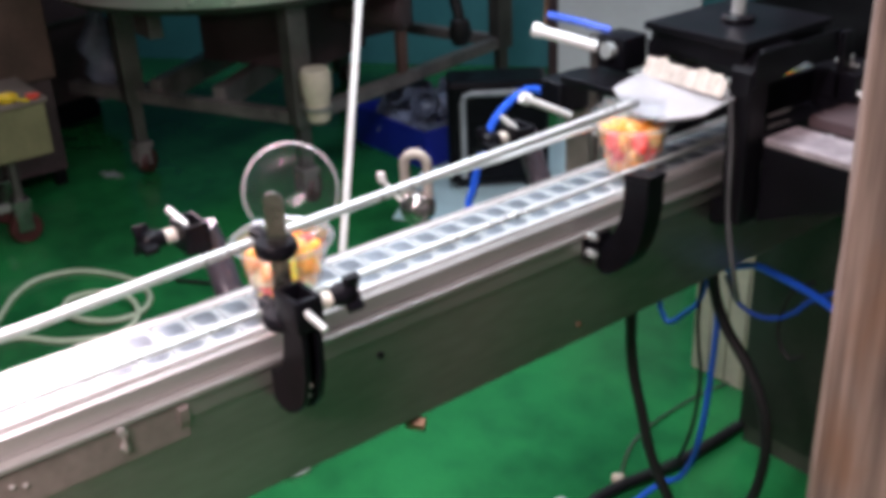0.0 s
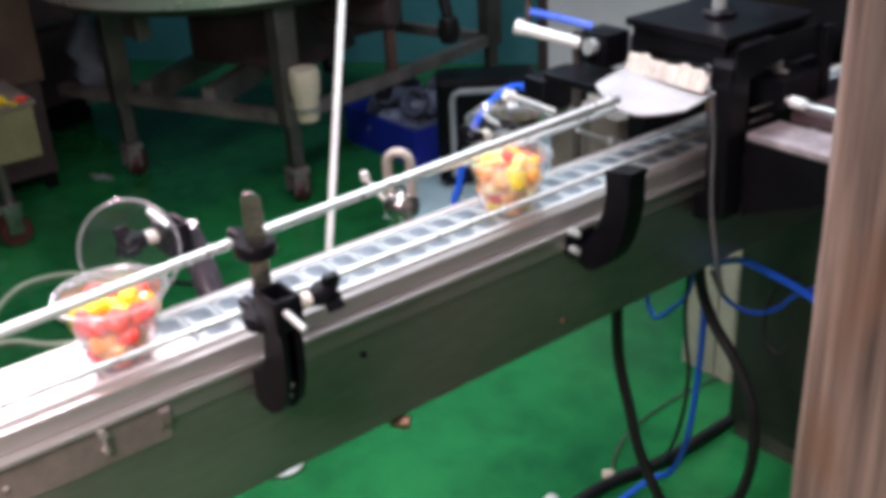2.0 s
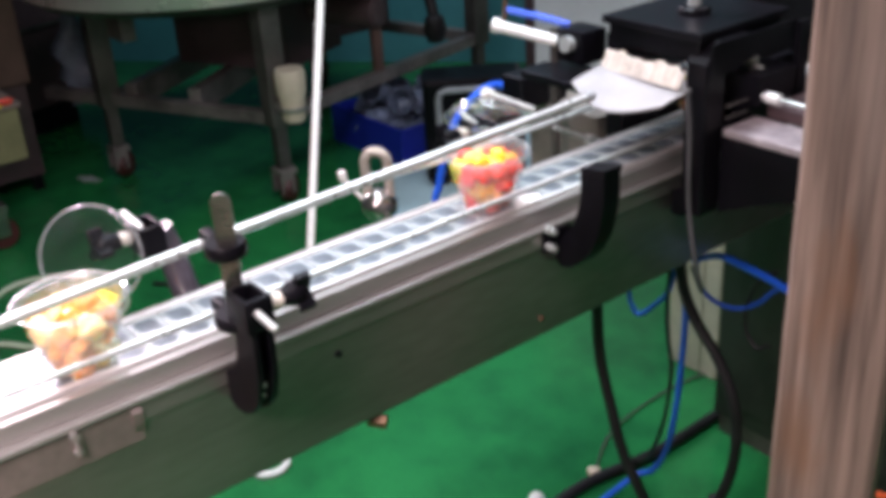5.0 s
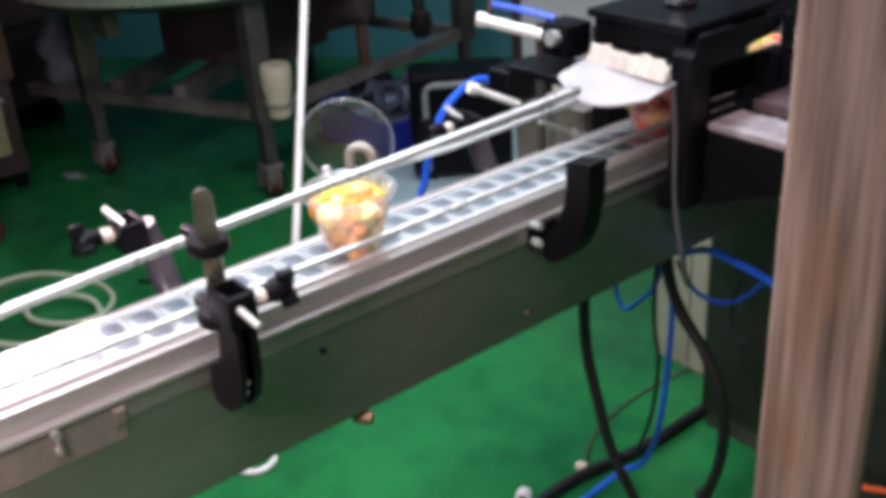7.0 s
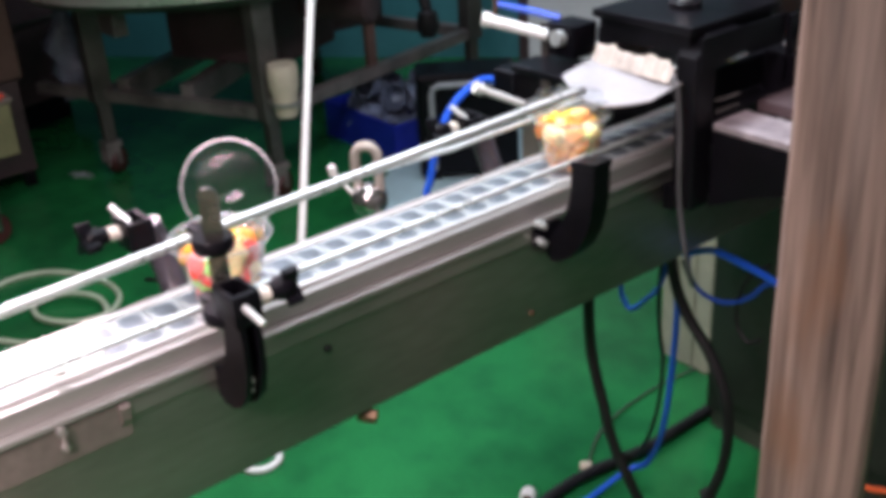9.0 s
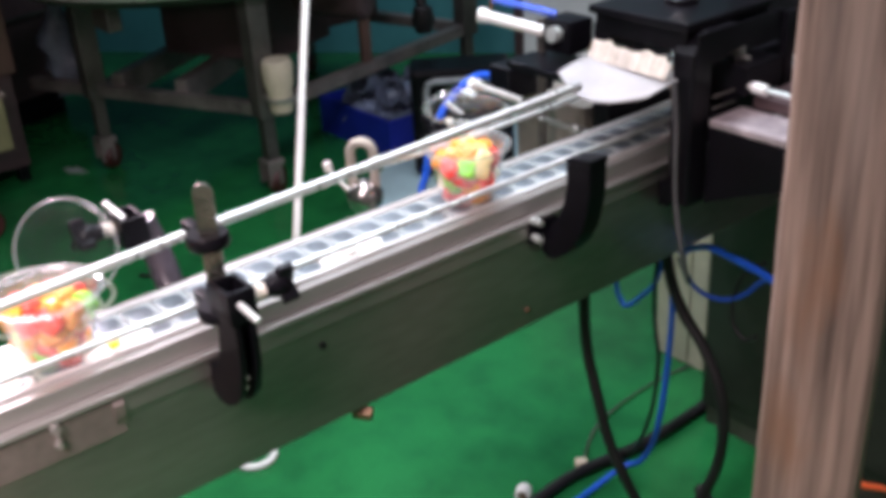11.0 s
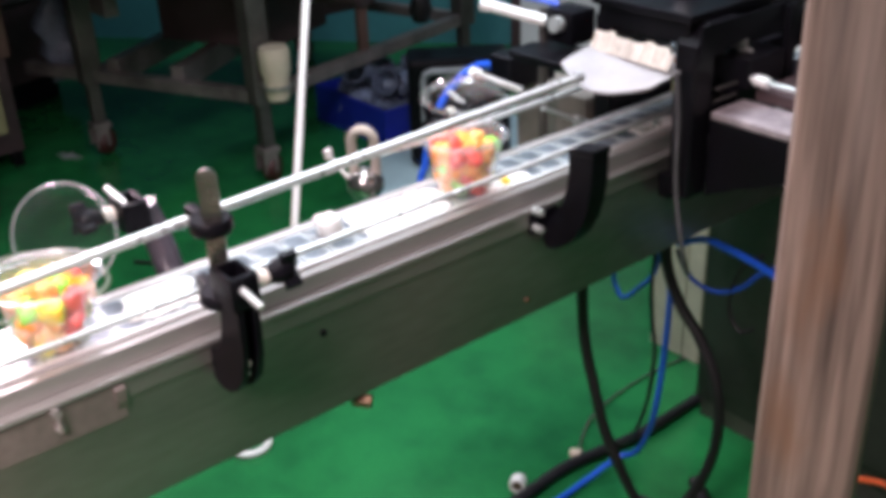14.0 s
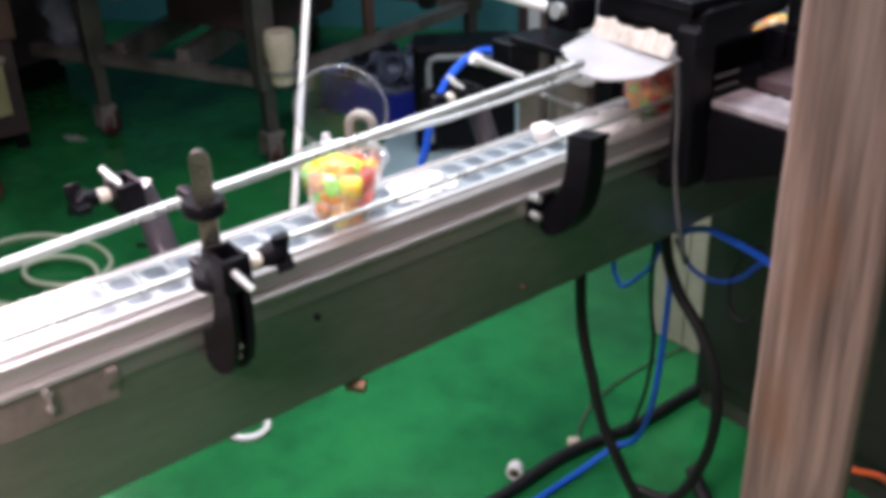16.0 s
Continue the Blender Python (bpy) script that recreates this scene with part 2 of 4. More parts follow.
# ---- geometry helpers ----
class Geo:
    """Collects vertices and faces of one mesh."""

    def __init__(self):
        self.v, self.f = [], []

    def add(self, verts, faces):
        k = len(self.v)
        self.v += [tuple(p) for p in verts]
        self.f += [tuple(i + k for i in f) for f in faces]
        return self

    def box(self, x0, x1, y0, y1, z0, z1, m=None, b=0.0):
        """A box with chamfered edges of width b."""
        if b <= 0:
            vs = [(x, y, z) for x in (x0, x1) for y in (y0, y1) for z in (z0, z1)]
            fs = [(0, 1, 3, 2), (4, 6, 7, 5), (0, 4, 5, 1), (2, 3, 7, 6), (0, 2, 6, 4), (1, 5, 7, 3)]
        else:
            bm = bmesh.new()
            bmesh.ops.create_cube(bm, size=1, matrix=Matrix.LocRotScale(((x0 + x1) / 2, (y0 + y1) / 2, (z0 + z1) / 2), None, (x1 - x0, y1 - y0, z1 - z0)))
            bmesh.ops.bevel(bm, geom=bm.edges[:], offset=b, segments=2, affect="EDGES", profile=0.6)
            bm.verts.index_update()
            vs = [v.co.copy() for v in bm.verts]
            fs = [[v.index for v in f.verts] for f in bm.faces]
            bm.free()
        if m is not None:
            vs = [m @ Vector(p) for p in vs]
        return self.add(vs, fs)

    def tube(self, pts, r, n=10, taper=None):
        """A round bar through pts; r may vary along it with taper (a list of factors)."""
        pts = [Vector(p) for p in pts]
        up, vs, fs = None, [], []
        for i, p in enumerate(pts):
            d = (pts[min(i + 1, len(pts) - 1)] - pts[max(i - 1, 0)]).normalized()
            if up is None:
                up = d.orthogonal().normalized()
            up = (up - d * up.dot(d)).normalized()
            side = d.cross(up)
            rr = r * (taper[i] if taper else 1)
            vs += [p + rr * (math.cos(a) * up + math.sin(a) * side) for a in (2 * math.pi * k / n for k in range(n))]
        for i in range(len(pts) - 1):
            fs += [(i * n + k, i * n + (k + 1) % n, (i + 1) * n + (k + 1) % n, (i + 1) * n + k) for k in range(n)]
        fs += [tuple(range(n))[::-1], tuple((len(pts) - 1) * n + k for k in range(n))]
        return self.add(vs, fs)

    def lathe(self, prof, n=32, m=None):
        """Turns a closed profile of (radius, height) round the z axis."""
        vs, fs, k = [], [], len(prof)
        for i in range(n):
            a = 2 * math.pi * i / n
            vs += [(r * math.cos(a), r * math.sin(a), z) for r, z in prof]
        for i in range(n):
            j = (i + 1) % n
            fs += [(i * k + s, j * k + s, j * k + (s + 1) % k, i * k + (s + 1) % k) for s in range(k)]
        if m is not None:
            vs = [m @ Vector(p) for p in vs]
        return self.add(vs, fs)

    def prism(self, poly, t0, t1, m):
        """Extrudes a flat outline (u, v) from t0 to t1 along w; m maps (u, v, w) to the world."""
        k = len(poly)
        vs = [m @ Vector((u, v, t)) for t in (t0, t1) for u, v in poly]
        fs = [tuple(range(k))[::-1], tuple(range(k, 2 * k))] + [(i, (i + 1) % k, k + (i + 1) % k, k + i) for i in range(k)]
        return self.add(vs, fs)

    def mesh(self, name, mat, smooth=False):
        me = bpy.data.meshes.new(name)
        me.from_pydata([tuple(p) for p in self.v], [], self.f)
        bm = bmesh.new()
        bm.from_mesh(me)
        bmesh.ops.remove_doubles(bm, verts=bm.verts, dist=1e-6)
        bmesh.ops.recalc_face_normals(bm, faces=bm.faces)
        bm.to_mesh(me)
        bm.free()
        me.materials.append(mat)
        if smooth:
            me.shade_smooth()
            me.set_sharp_from_angle(angle=radians(40))
        return me


def part(name, g, mat, parent=None, label="", smooth=True):
    ob = new(name, g.mesh(name, mat, smooth) if isinstance(g, Geo) else g)
    if parent is not None:
        ob.parent = parent
    if label:
        tagged(ob, label)
    return ob


def thing(name, label, category, x=0, y=0, z=0, rz=0, group="", kind=""):
    ob = new(name)
    ob.empty_display_size = 0.05
    ob.matrix_world = pose(x, y, z, 0, 0, rz)
    return tagged(ob, label, category, group, kind)


def arc(cx, cy, r, a0, a1, n=8):
    return [(cx + r * math.cos(radians(a0 + (a1 - a0) * i / n)), cy + r * math.sin(radians(a0 + (a1 - a0) * i / n))) for i in range(n + 1)]


def smooth_path(pts, n=8):
    """Catmull-Rom through pts."""
    p = [Vector(q) for q in pts]
    p = [2 * p[0] - p[1]] + p + [2 * p[-1] - p[-2]]
    out = []
    for i in range(1, len(p) - 2):
        for k in range(n):
            t = k / n
            out.append(0.5 * (2 * p[i] + (p[i + 1] - p[i - 1]) * t + (2 * p[i - 1] - 5 * p[i] + 4 * p[i + 1] - p[i + 2]) * t * t + (3 * p[i] - p[i - 1] - 3 * p[i + 1] + p[i + 2]) * t ** 3))
    return out + [p[-2]]


# ---- the room ----
X0, X1, Y0, Y1, H = -6.6, 3.2, -3.8, 7.6, 2.9
structure = lambda ob, label: tagged(ob, label, kind="structure")
structure(part("floor", Geo().box(X0, X1, Y0, Y1, -0.1, 0), FLOOR, smooth=False), "glossy green epoxy factory floor with scuffs")
structure(part("wall_north", Geo().box(-5.2, 6.2, 0, 0.12, 0, H, pose(-3.0, 3.32, 0, 0, 0, 39.5)), TEAL, smooth=False), "teal painted factory wall")
structure(part("wall_west", Geo().box(X0 - 0.12, X0, Y0, Y1, 0, H), TEAL, smooth=False), "teal painted factory wall")
structure(part("wall_east", Geo().box(X1, X1 + 0.12, Y0, Y1, 0, H), GREY_WALL, smooth=False), "pale painted factory wall")
structure(part("wall_south", Geo().box(X0, X1, Y0 - 0.12, Y0, 0, H), GREY_WALL, smooth=False), "pale painted factory wall")
structure(part("ceiling", Geo().box(X0, X1, Y0, Y1, H, H + 0.1), CEILING, smooth=False), "white panelled ceiling")

# ---- the conveyor ----
CY0, CY1, BELT = -3.5, 5.5, 0.88


def build_conveyor():
    con = thing("conveyor", "long stainless steel chain conveyor with worn side panels", "conveyor")
    for s, nm in ((1, "near"), (-1, "far")):
        X = lambda a, b: (min(s * a, s * b), max(s * a, s * b))
        part("side_panel", Geo().box(*X(0.069, 0.075), CY0, CY1, 0.68, 0.846, b=0.001), PANEL, con, "dull stainless steel side panel", False)
        part("bottom_lip", Geo().box(*X(0.040, 0.069), CY0, CY1, 0.68, 0.684), PANEL, con, smooth=False)
        part("edge_lip", Geo().box(*X(0.062, 0.080), CY0, CY1, 0.847, 0.854, b=0.0015), STEEL, con, "bright folded steel edge", False)
        part("top_rail", Geo().box(*X(0.0515, 0.066), CY0, CY1, 0.8545, 0.878, b=0.002), STEEL, con, "polished steel top rail", False)
        part("wear_strip", Geo().box(*X(0.0425, 0.0513), CY0, CY1, 0.862, 0.8825, b=0.0015), WEAR, con, "white plastic wear strip", False)
    part("bed", Geo().box(-0.0425, 0.0425, CY0, CY1, 0.855, 0.8715), DARK_STEEL, con, "dark steel chain bed", False)
    for y, z in ((0.675, 0.798), (1.024, 0.708)):
        part("bolt", Geo().lathe([(0.0005, 0), (0.0045, 0), (0.0045, 0.003), (0.003, 0.0045), (0.0005, 0.0045)], 12, pose(0.0752, y, z, 0, 90, 0)), BRASS if y > 1 else BLACK_METAL, con, "small rusty bolt head" if y > 1 else "small dark bolt head")
    # Thin strip added for the bright band reflected in the panel's upper part.
    part("upper_strip", Geo().box(0.0751, 0.0772, 0.416, CY1, 0.823, 0.8462, b=0.0006), UPPER, con, "paler steel strip under the edge, standing for the panel's upper reflection", False)
    # joint plate at the panel seam, with two screws
    part("joint_plate", Geo().box(0.0752, 0.0768, 0.14, 0.415, 0.80, 0.843), JOINT, con, "scuffed steel joint plate", False)
    part("screw", Geo().tube([(0.0768, 0.339, 0.842), (0.085, 0.339, 0.842)], 0.0055, 8).tube([(0.0768, 0.340, 0.822), (0.083, 0.340, 0.820)], 0.005, 8).tube([(0.083, 0.339, 0.846), (0.083, 0.340, 0.818)], 0.0026, 8), STEEL, con, "protruding steel screw pair")
    part("bent_corner", Geo().prism([(0.0768, 0.843), (0.081, 0.838), (0.080, 0.822), (0.0768, 0.812)], 0.404, 0.416, Matrix(((1, 0, 0, 0), (0, 0, 1, 0), (0, 1, 0, 0), (0, 0, 0, 1)))), JOINT, con, "bent corner of the joint plate", False)
    for y, z in ((0.221, 0.828), (0.234, 0.824)):
        part("screw_head", Geo().lathe([(0.0005, 0), (0.0030, 0), (0.0030, 0.0015), (0.002, 0.0028), (0.0005, 0.0028)], 12, pose(0.0769, y, z, 0, 90, 0)), STEEL, con, "small bright screw head")
    part("drain_bolt", Geo().tube([(0.062, 0.731, 0.683), (0.062, 0.731, 0.668)], 0.006, 10).tube([(0.055, 0.722, 0.665), (0.075, 0.738, 0.663)], 0.010, 6), BRASS, con, "tarnished brass bolt under the panel")
    for y in (-2.6, 4.6):
        for s in (-1, 1):
            part("leg", Geo().box(s * 0.058 - 0.02, s * 0.058 + 0.02, y - 0.02, y + 0.02, 0, 0.68, b=0.002), STEEL, con)
    return con


def build_chain():
    chain = thing("conveyor_chain", "moving flat-top chain with dark rounded square pads, dusted with sugar", "conveyor chain")
    PITCH = 0.0415
    hw = 0.0418
    plate = Geo().box(-hw, hw, -PITCH / 2 + 0.0008, PITCH / 2 - 0.0008, -0.006, 0, b=0.0009).mesh("link", PLATE)
    rr = []
    for cx, cy, a in ((1, 1, 0), (-1, 1, 90), (-1, -1, 180), (1, -1, 270)):
        rr += arc(cx * 0.0055, cy * 0.0042, 0.0095, a, a + 90, 5)
    # Thin dark rounded pad, set just proud of the plate top.
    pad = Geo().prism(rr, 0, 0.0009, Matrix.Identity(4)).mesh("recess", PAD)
    y = -3.45
    while y < 2.3:
        link = new("link", plate)
        link.parent, link.location = chain, (0, y, BELT)
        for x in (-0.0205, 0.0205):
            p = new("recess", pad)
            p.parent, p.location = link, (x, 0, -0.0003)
        y += PITCH
    return chain


conveyor = build_conveyor()
chain = build_chain()


# ---- guide rails and their brackets ----
def build_rail(name, pts, r, label):
    ob = thing(name, label, "guide rail", group="guide rails")
    part("rod", Geo().tube(pts, r, 12), ROD, ob)
    for a, b in ((pts[0], pts[1]), (pts[-1], pts[-2])):
        a, b = Vector(a), Vector(b)
        part("end_cap", Geo().tube([a, a + (b - a).normalized() * 0.014], r * 1.25, 12), GREY_TRIM, ob)
    return ob


build_rail("guide_rail", [(0.060, -1.2, 0.955), (0.060, 0.28, 0.987), (0.060, 0.54, 0.998), (0.058, 0.84, 1.006), (0.056, 1.15, 1.015)], 0.0060, "upper bright steel guide rod along the conveyor")
build_rail("guide_rail", [(0.060, -1.2, 0.908), (0.060, 0.5, 0.909), (0.058, 1.0, 0.911), (0.055, 1.75, 0.914)], 0.0042, "lower thin steel guide rod along the conveyor")
build_rail("guide_rail", [(-0.060, 0.86, 0.944), (-0.060, 1.0, 0.938), (-0.060, 1.18, 0.941), (-0.054, 1.75, 0.950)], 0.0042, "far steel guide rod along the conveyor")


def build_bracket(y, far, tall, label):
    """A curved black arm on the side panel with a clamp head; far: turned half round, for the far panel."""
    b = thing("rail_bracket", label, "bracket", 0, y, 0, 180 if far else 0, group="rail brackets")
    M = Matrix(((1, 0, 0, 0), (0, 0, 1, 0), (0, 1, 0, 0), (0, 0, 0, 1)))  # (u, v, w) -> (u, w, v)
    outer = [(0.0785, 0.803), (0.092, 0.797), (0.112, 0.799), (0.133, 0.811), (0.150, 0.832), (0.160, 0.866), (0.162, 0.905), (0.159, 0.945)]
    inner = [(0.120, 0.945), (0.120, 0.912), (0.117, 0.888), (0.110, 0.866), (0.098, 0.850), (0.0785, 0.842)]
    if not tall:
        outer = [(0.0785, 0.795), (0.090, 0.788), (0.105, 0.792), (0.124, 0.805), (0.143, 0.826), (0.157, 0.852), (0.166, 0.884), (0.171, 0.915), (0.171, 0.951)]
        inner = [(0.128, 0.945), (0.128, 0.915), (0.123, 0.886), (0.112, 0.862), (0.096, 0.842), (0.0785, 0.822)]
    if tall and not far:
        for w0, w1 in ((-0.013, -0.006), (0.006, 0.013)):
            part("arm", Geo().prism(outer + inner, w0, w1, M), BLACK, b, "curved black nylon arm")
        part("arm_web", Geo().prism([(0.082, 0.84), (0.098, 0.798), (0.110, 0.80), (0.124, 0.845), (0.14, 0.935), (0.122, 0.935), (0.118, 0.885), (0.10, 0.848)], -0.006, 0.006, M), BLACK, b)
        for u, v in ((0.134, 0.832), (0.140, 0.848)):
            part("bolt", Geo().tube([(u - 0.006, 0, v), (u + 0.004, 0, v - 0.002)], 0.004, 8), WHITE, b, "pale bolt head")
    else:
        if far:
            sweep = smooth_path([(0.142, -0.018, 0.948), (0.139, -0.026, 0.918), (0.128, -0.030, 0.884), (0.113, -0.030, 0.856), (0.094, -0.030, 0.838), (0.0785, -0.030, 0.832)], 6)
            # Arm colour is paler than the other brackets to carry its highlights.
            part("arm", Geo().tube(sweep, 0.0185, 14), DUSTY_LIT, b, "rounded dusty black arm, greyed to stand for its highlights")
        else:
            part("arm", Geo().prism(outer + inner, -0.016, 0.016, M), BLACK, b, "curved black nylon arm")
        part("foot", Geo().box(0.0757, 0.082, -0.042, 0.012, 0.815, 0.8455, b=0.002), BLACK, b)
        for z in (0.826, 0.853):
            part("bolt", Geo().tube([(0.080, -0.036, z), (0.098, -0.036, z)], 0.0055, 8), ROD, b, "bright steel bolt")
    if tall:
        for y0, y1 in ((-0.017, -0.011), (0.011, 0.017)):
            part("clamp_jaw", Geo().box(0.115, 0.163, y0, y1, 0.925, 0.964, b=0.002), BLACK, b, "square black clamp jaw")
        for x0, x1 in ((0.155, 0.163), (0.115, 0.122)):
            part("clamp_web", Geo().box(x0, x1, -0.011, 0.011, 0.925, 0.964, b=0.002), BLACK, b)
        kz = 0.946 if far else 0.949
        part("collar", Geo().tube([(0.15, 0.017, kz - 0.001), (0.15, 0.034, kz)], 0.0095, 12), CREAM, b, "cream nylon collar")
        knob = Geo().lathe([(0.0005, 0), (0.011, 0), (0.0115, 0.007), (0.0145, 0.012), (0.015, 0.024), (0.0115, 0.029), (0.0005, 0.029)], 14, pose(0.15, 0.032, kz, -90, 0, 0))
        for turn in (20, 140, 260):
            knob.box(-0.005, 0.005, 0.014, 0.034, 0.0, 0.024, pose(0.15, 0.034, kz, 0, turn, 0), 0.003)
        part("knob", knob, BLACK, b, "black hand knob")
        if far:
            part("screw", Geo().tube([(0.135, 0.006, 0.960), (0.158, 0.018, 0.978)], 0.0045, 8), ROD, b, "bright steel clamp screw")
        else:
            part("screw", Geo().tube([(0.160, -0.004, 0.950), (0.190, 0.002, 0.938)], 0.0042, 8), ROD, b, "bright steel clamp screw")
            strip = arc(0, 1.060, 0.0105, 0, 180, 10) + [(-0.0105, 0.905), (0.0105, 0.905)]
            part("strip", Geo().prism(strip, -0.003, 0.003, Matrix(((0.55, 0, 0.835, 0.108), (0.835, 0, -0.55, 0), (0, 1, 0, 0), (0, 0, 0, 1)))), STRIP, b, "upright steel strip with rounded top")
            for z, w in ((1.005, 1.05), (0.918, 1.1)):
                g = Geo().lathe([(0.009, -0.008), (0.021 * w, -0.008), (0.023 * w, -0.004), (0.023 * w, 0.004), (0.021 * w, 0.008), (0.009, 0.008)], 18, pose(0.103, 0, z))
                g.box(0.053, 0.090, -0.007, 0.007, z - 0.008, z + 0.008, b=0.002)
                part("rod_clamp", g, BLACK, b, "round black rod clamp")
    else:
        part("cap", Geo().prism([(0.126, 0.946), (0.173, 0.952), (0.173, 0.960), (0.128, 0.953)], -0.017, 0.017, M), BLACK, b, "square end cap")
    return b


build_bracket(0.535, False, True, "black clamp bracket holding two guide rods on a steel strip")
build_bracket(1.069, False, False, "curved black bracket arm with square cap on the side panel")
low = build_bracket(0.540, True, True, "black clamp bracket with hand knob on the far side")
low.location.z -= 0.008
farther = build_bracket(1.097, True, True, "black clamp bracket behind the belt near the press")
farther.location.z -= 0.018



# ---- the lid press ----
def build_press():
    p = thing("lid_press", "black painted steel lid press over the conveyor", "machine", 0, 0, 0)
    part("top_plate", Geo().box(-0.070, 0.125, 1.300, 1.515, 1.070, 1.083, b=0.003), BLACK_METAL, p, "black steel top plate", False)
    part("head_block", Geo().box(-0.062, 0.117, 1.308, 1.507, 1.037, 1.070, b=0.004), BLACK_METAL, p, smooth=False)
    part("column", Geo().box(0.100, 0.138, 1.300, 1.345, 0.80, 1.04, b=0.004).prism([(1.30, 1.04), (1.345, 1.04), (1.40, 1.069), (1.33, 1.069)], 0.101, 0.137, Matrix(((0, 0, 1, 0), (1, 0, 0, 0), (0, 1, 0, 0), (0, 0, 0, 1)))), BLACK_METAL, p, "square black steel column", False)
    part("rear_column", Geo().box(0.100, 0.138, 1.66, 1.70, 0.79, 1.02, b=0.004), BLACK_METAL, p, smooth=False)
    part("far_column", Geo().box(-0.115, -0.085, 1.42, 1.46, 0.70, 1.065, b=0.004).box(-0.115, -0.062, 1.42, 1.46, 1.045, 1.065).box(-0.115, -0.078, 1.36, 1.419, 0.85, 1.035, b=0.003), BLACK_METAL, p, smooth=False)
    part("rear_wall", Geo().box(-0.125, -0.118, 1.44, 1.78, 0.70, 1.05).box(-0.165, -0.135, 1.79, 2.24, 0.679, 1.36), BLACK_METAL, p, "black rear panel", False)
    part("side_cover", Geo().prism([(1.305, 1.069), (1.305, 1.020), (1.350, 1.020), (1.425, 1.034), (1.505, 1.040), (1.505, 1.069)], 0.1385, 0.142, Matrix(((0, 0, 1, 0), (1, 0, 0, 0), (0, 1, 0, 0), (0, 0, 0, 1)))), BLACK_METAL, p, "black side beam with slanted lower edge", False)
    part("slot_post", Geo().box(0.143, 0.152, 1.505, 1.53, 0.938, 1.066, b=0.002), BLACK_METAL, p, smooth=False)
    part("slot_guard", Geo().box(0.070, 0.082, 1.35, 1.60, 0.9, 0.987, b=0.002), BLACK_METAL, p, smooth=False)
    part("slot_floor", Geo().box(0.086, 0.137, 1.347, 1.66, 0.895, 0.9385, b=0.002), BLACK_METAL, p, smooth=False)
    for z in (0.950, 0.968):
        part("slot_bar", Geo().tube([(0.142, 1.346, z), (0.142, 1.398, z - 0.001)], 0.0022, 8), DARK_STEEL, p, "thin steel bar")
    part("guard_rail", Geo().tube([(0.20, 1.50, 1.035), (0.20, 1.74, 1.045)], 0.005, 8).tube([(0.20, 1.50, 0.95), (0.20, 1.50, 1.035)], 0.005, 8), GREY_TRIM, p, "grey guard rail")
    part("side_beam", Geo().box(0.164, 0.25, 1.416, 1.72, 0.938, 0.957, b=0.003), DARK_HOUSING, p, "dark side beam", False)
    part("piston_rod", Geo().tube([(0.035, 1.395, 1.083), (0.035, 1.395, 1.42)], 0.011, 14), ROD, p, "bright steel piston rod")
    part("piston_flange", Geo().lathe([(0.011, 0), (0.026, 0), (0.026, 0.008), (0.022, 0.012), (0.011, 0.012)], 16, pose(0.035, 1.395, 1.0835)), BLACK_METAL, p)
    # tray beside the belt
    part("side_tray", Geo().box(0.145, 0.40, 1.335, 1.415, 0.925, 0.937, b=0.003), TRAY, p, "worn grey steel side shelf", False)
    part("shelf_gusset", Geo().prism([(0.145, 0.80), (0.21, 0.83), (0.40, 0.905), (0.40, 0.9245), (0.145, 0.9245)], 1.335, 1.41, Matrix(((1, 0, 0, 0), (0, 0, 1, 0), (0, 1, 0, 0), (0, 0, 0, 1)))), BLACK_METAL, p, smooth=False)
    part("base_bar", Geo().box(0.082, 0.104, 1.30, 1.70, 0.79, 0.83, b=0.003), BLACK_METAL, p, smooth=False)
    # white pressing plate with its curled lip
    g, n = Geo(), 14
    vs, fs = [], []
    for i in range(n + 1):
        for j in range(7):
            u, v = i / n, j / 6
            x = -0.060 + 0.168 * u + 0.018 * (1 - v) * u
            y = 1.325 - (1 - v) * (0.100 + 0.008 * u + 0.026 * math.sin(math.pi * u))
            z = 1.000 + 0.012 * (1 - u) * v - 0.024 * (1 - v) ** 1.6 * math.sin(math.pi * min(1, u * 0.85 + 0.1)) + 0.002 * (1 - v)
            vs.append((x, y, z))
    for i in range(n):
        for j in range(6):
            k = i * 7 + j
            fs.append((k, k + 1, k + 8, k + 7))
    m = len(vs)
    vs += [(x, y, z - 0.003) for x, y, z in vs]
    fs += [tuple(a + m for a in f[::-1]) for f in fs]
    rim = [i * 7 for i in range(n + 1)] + [n * 7 + j for j in range(1, 7)] + [i * 7 + 6 for i in range(n - 1, -1, -1)] + list(range(5, 0, -1))
    fs += [(rim[i], rim[(i + 1) % len(rim)], rim[(i + 1) % len(rim)] + m, rim[i] + m) for i in range(len(rim))]
    part("guide_plate", g.add(vs, fs), PRESS_WHITE, p, "white curved plate that folds lids down")
    # crumpled milky film gathered above the plate
    vs, fs, n = [], [], 72
    for side in (0, 1):
        for i in range(n + 1):
            u = i / n
            fold = math.sin(u * 37) + 0.5 * math.sin(u * 83 + 1.3)
            crest = 1.030 + 0.004 * math.sin(u * 9 + 0.6) + 0.0022 * max(-0.4, math.sin(u * 27 + 2)) - 0.006 * (2 * u - 1) ** 2
            for j in range(6):
                v = j / 5
                vs.append((-0.058 + 0.166 * u, 1.286 - 0.012 * u + 0.013 * v + 0.0020 * fold * (0.5 + 0.6 * v) + 0.003 * side, 1.004 + (crest - 1.004) * v + 0.001 * side))
    w = (n + 1) * 6
    for i in range(n):
        for j in range(5):
            k = i * 6 + j
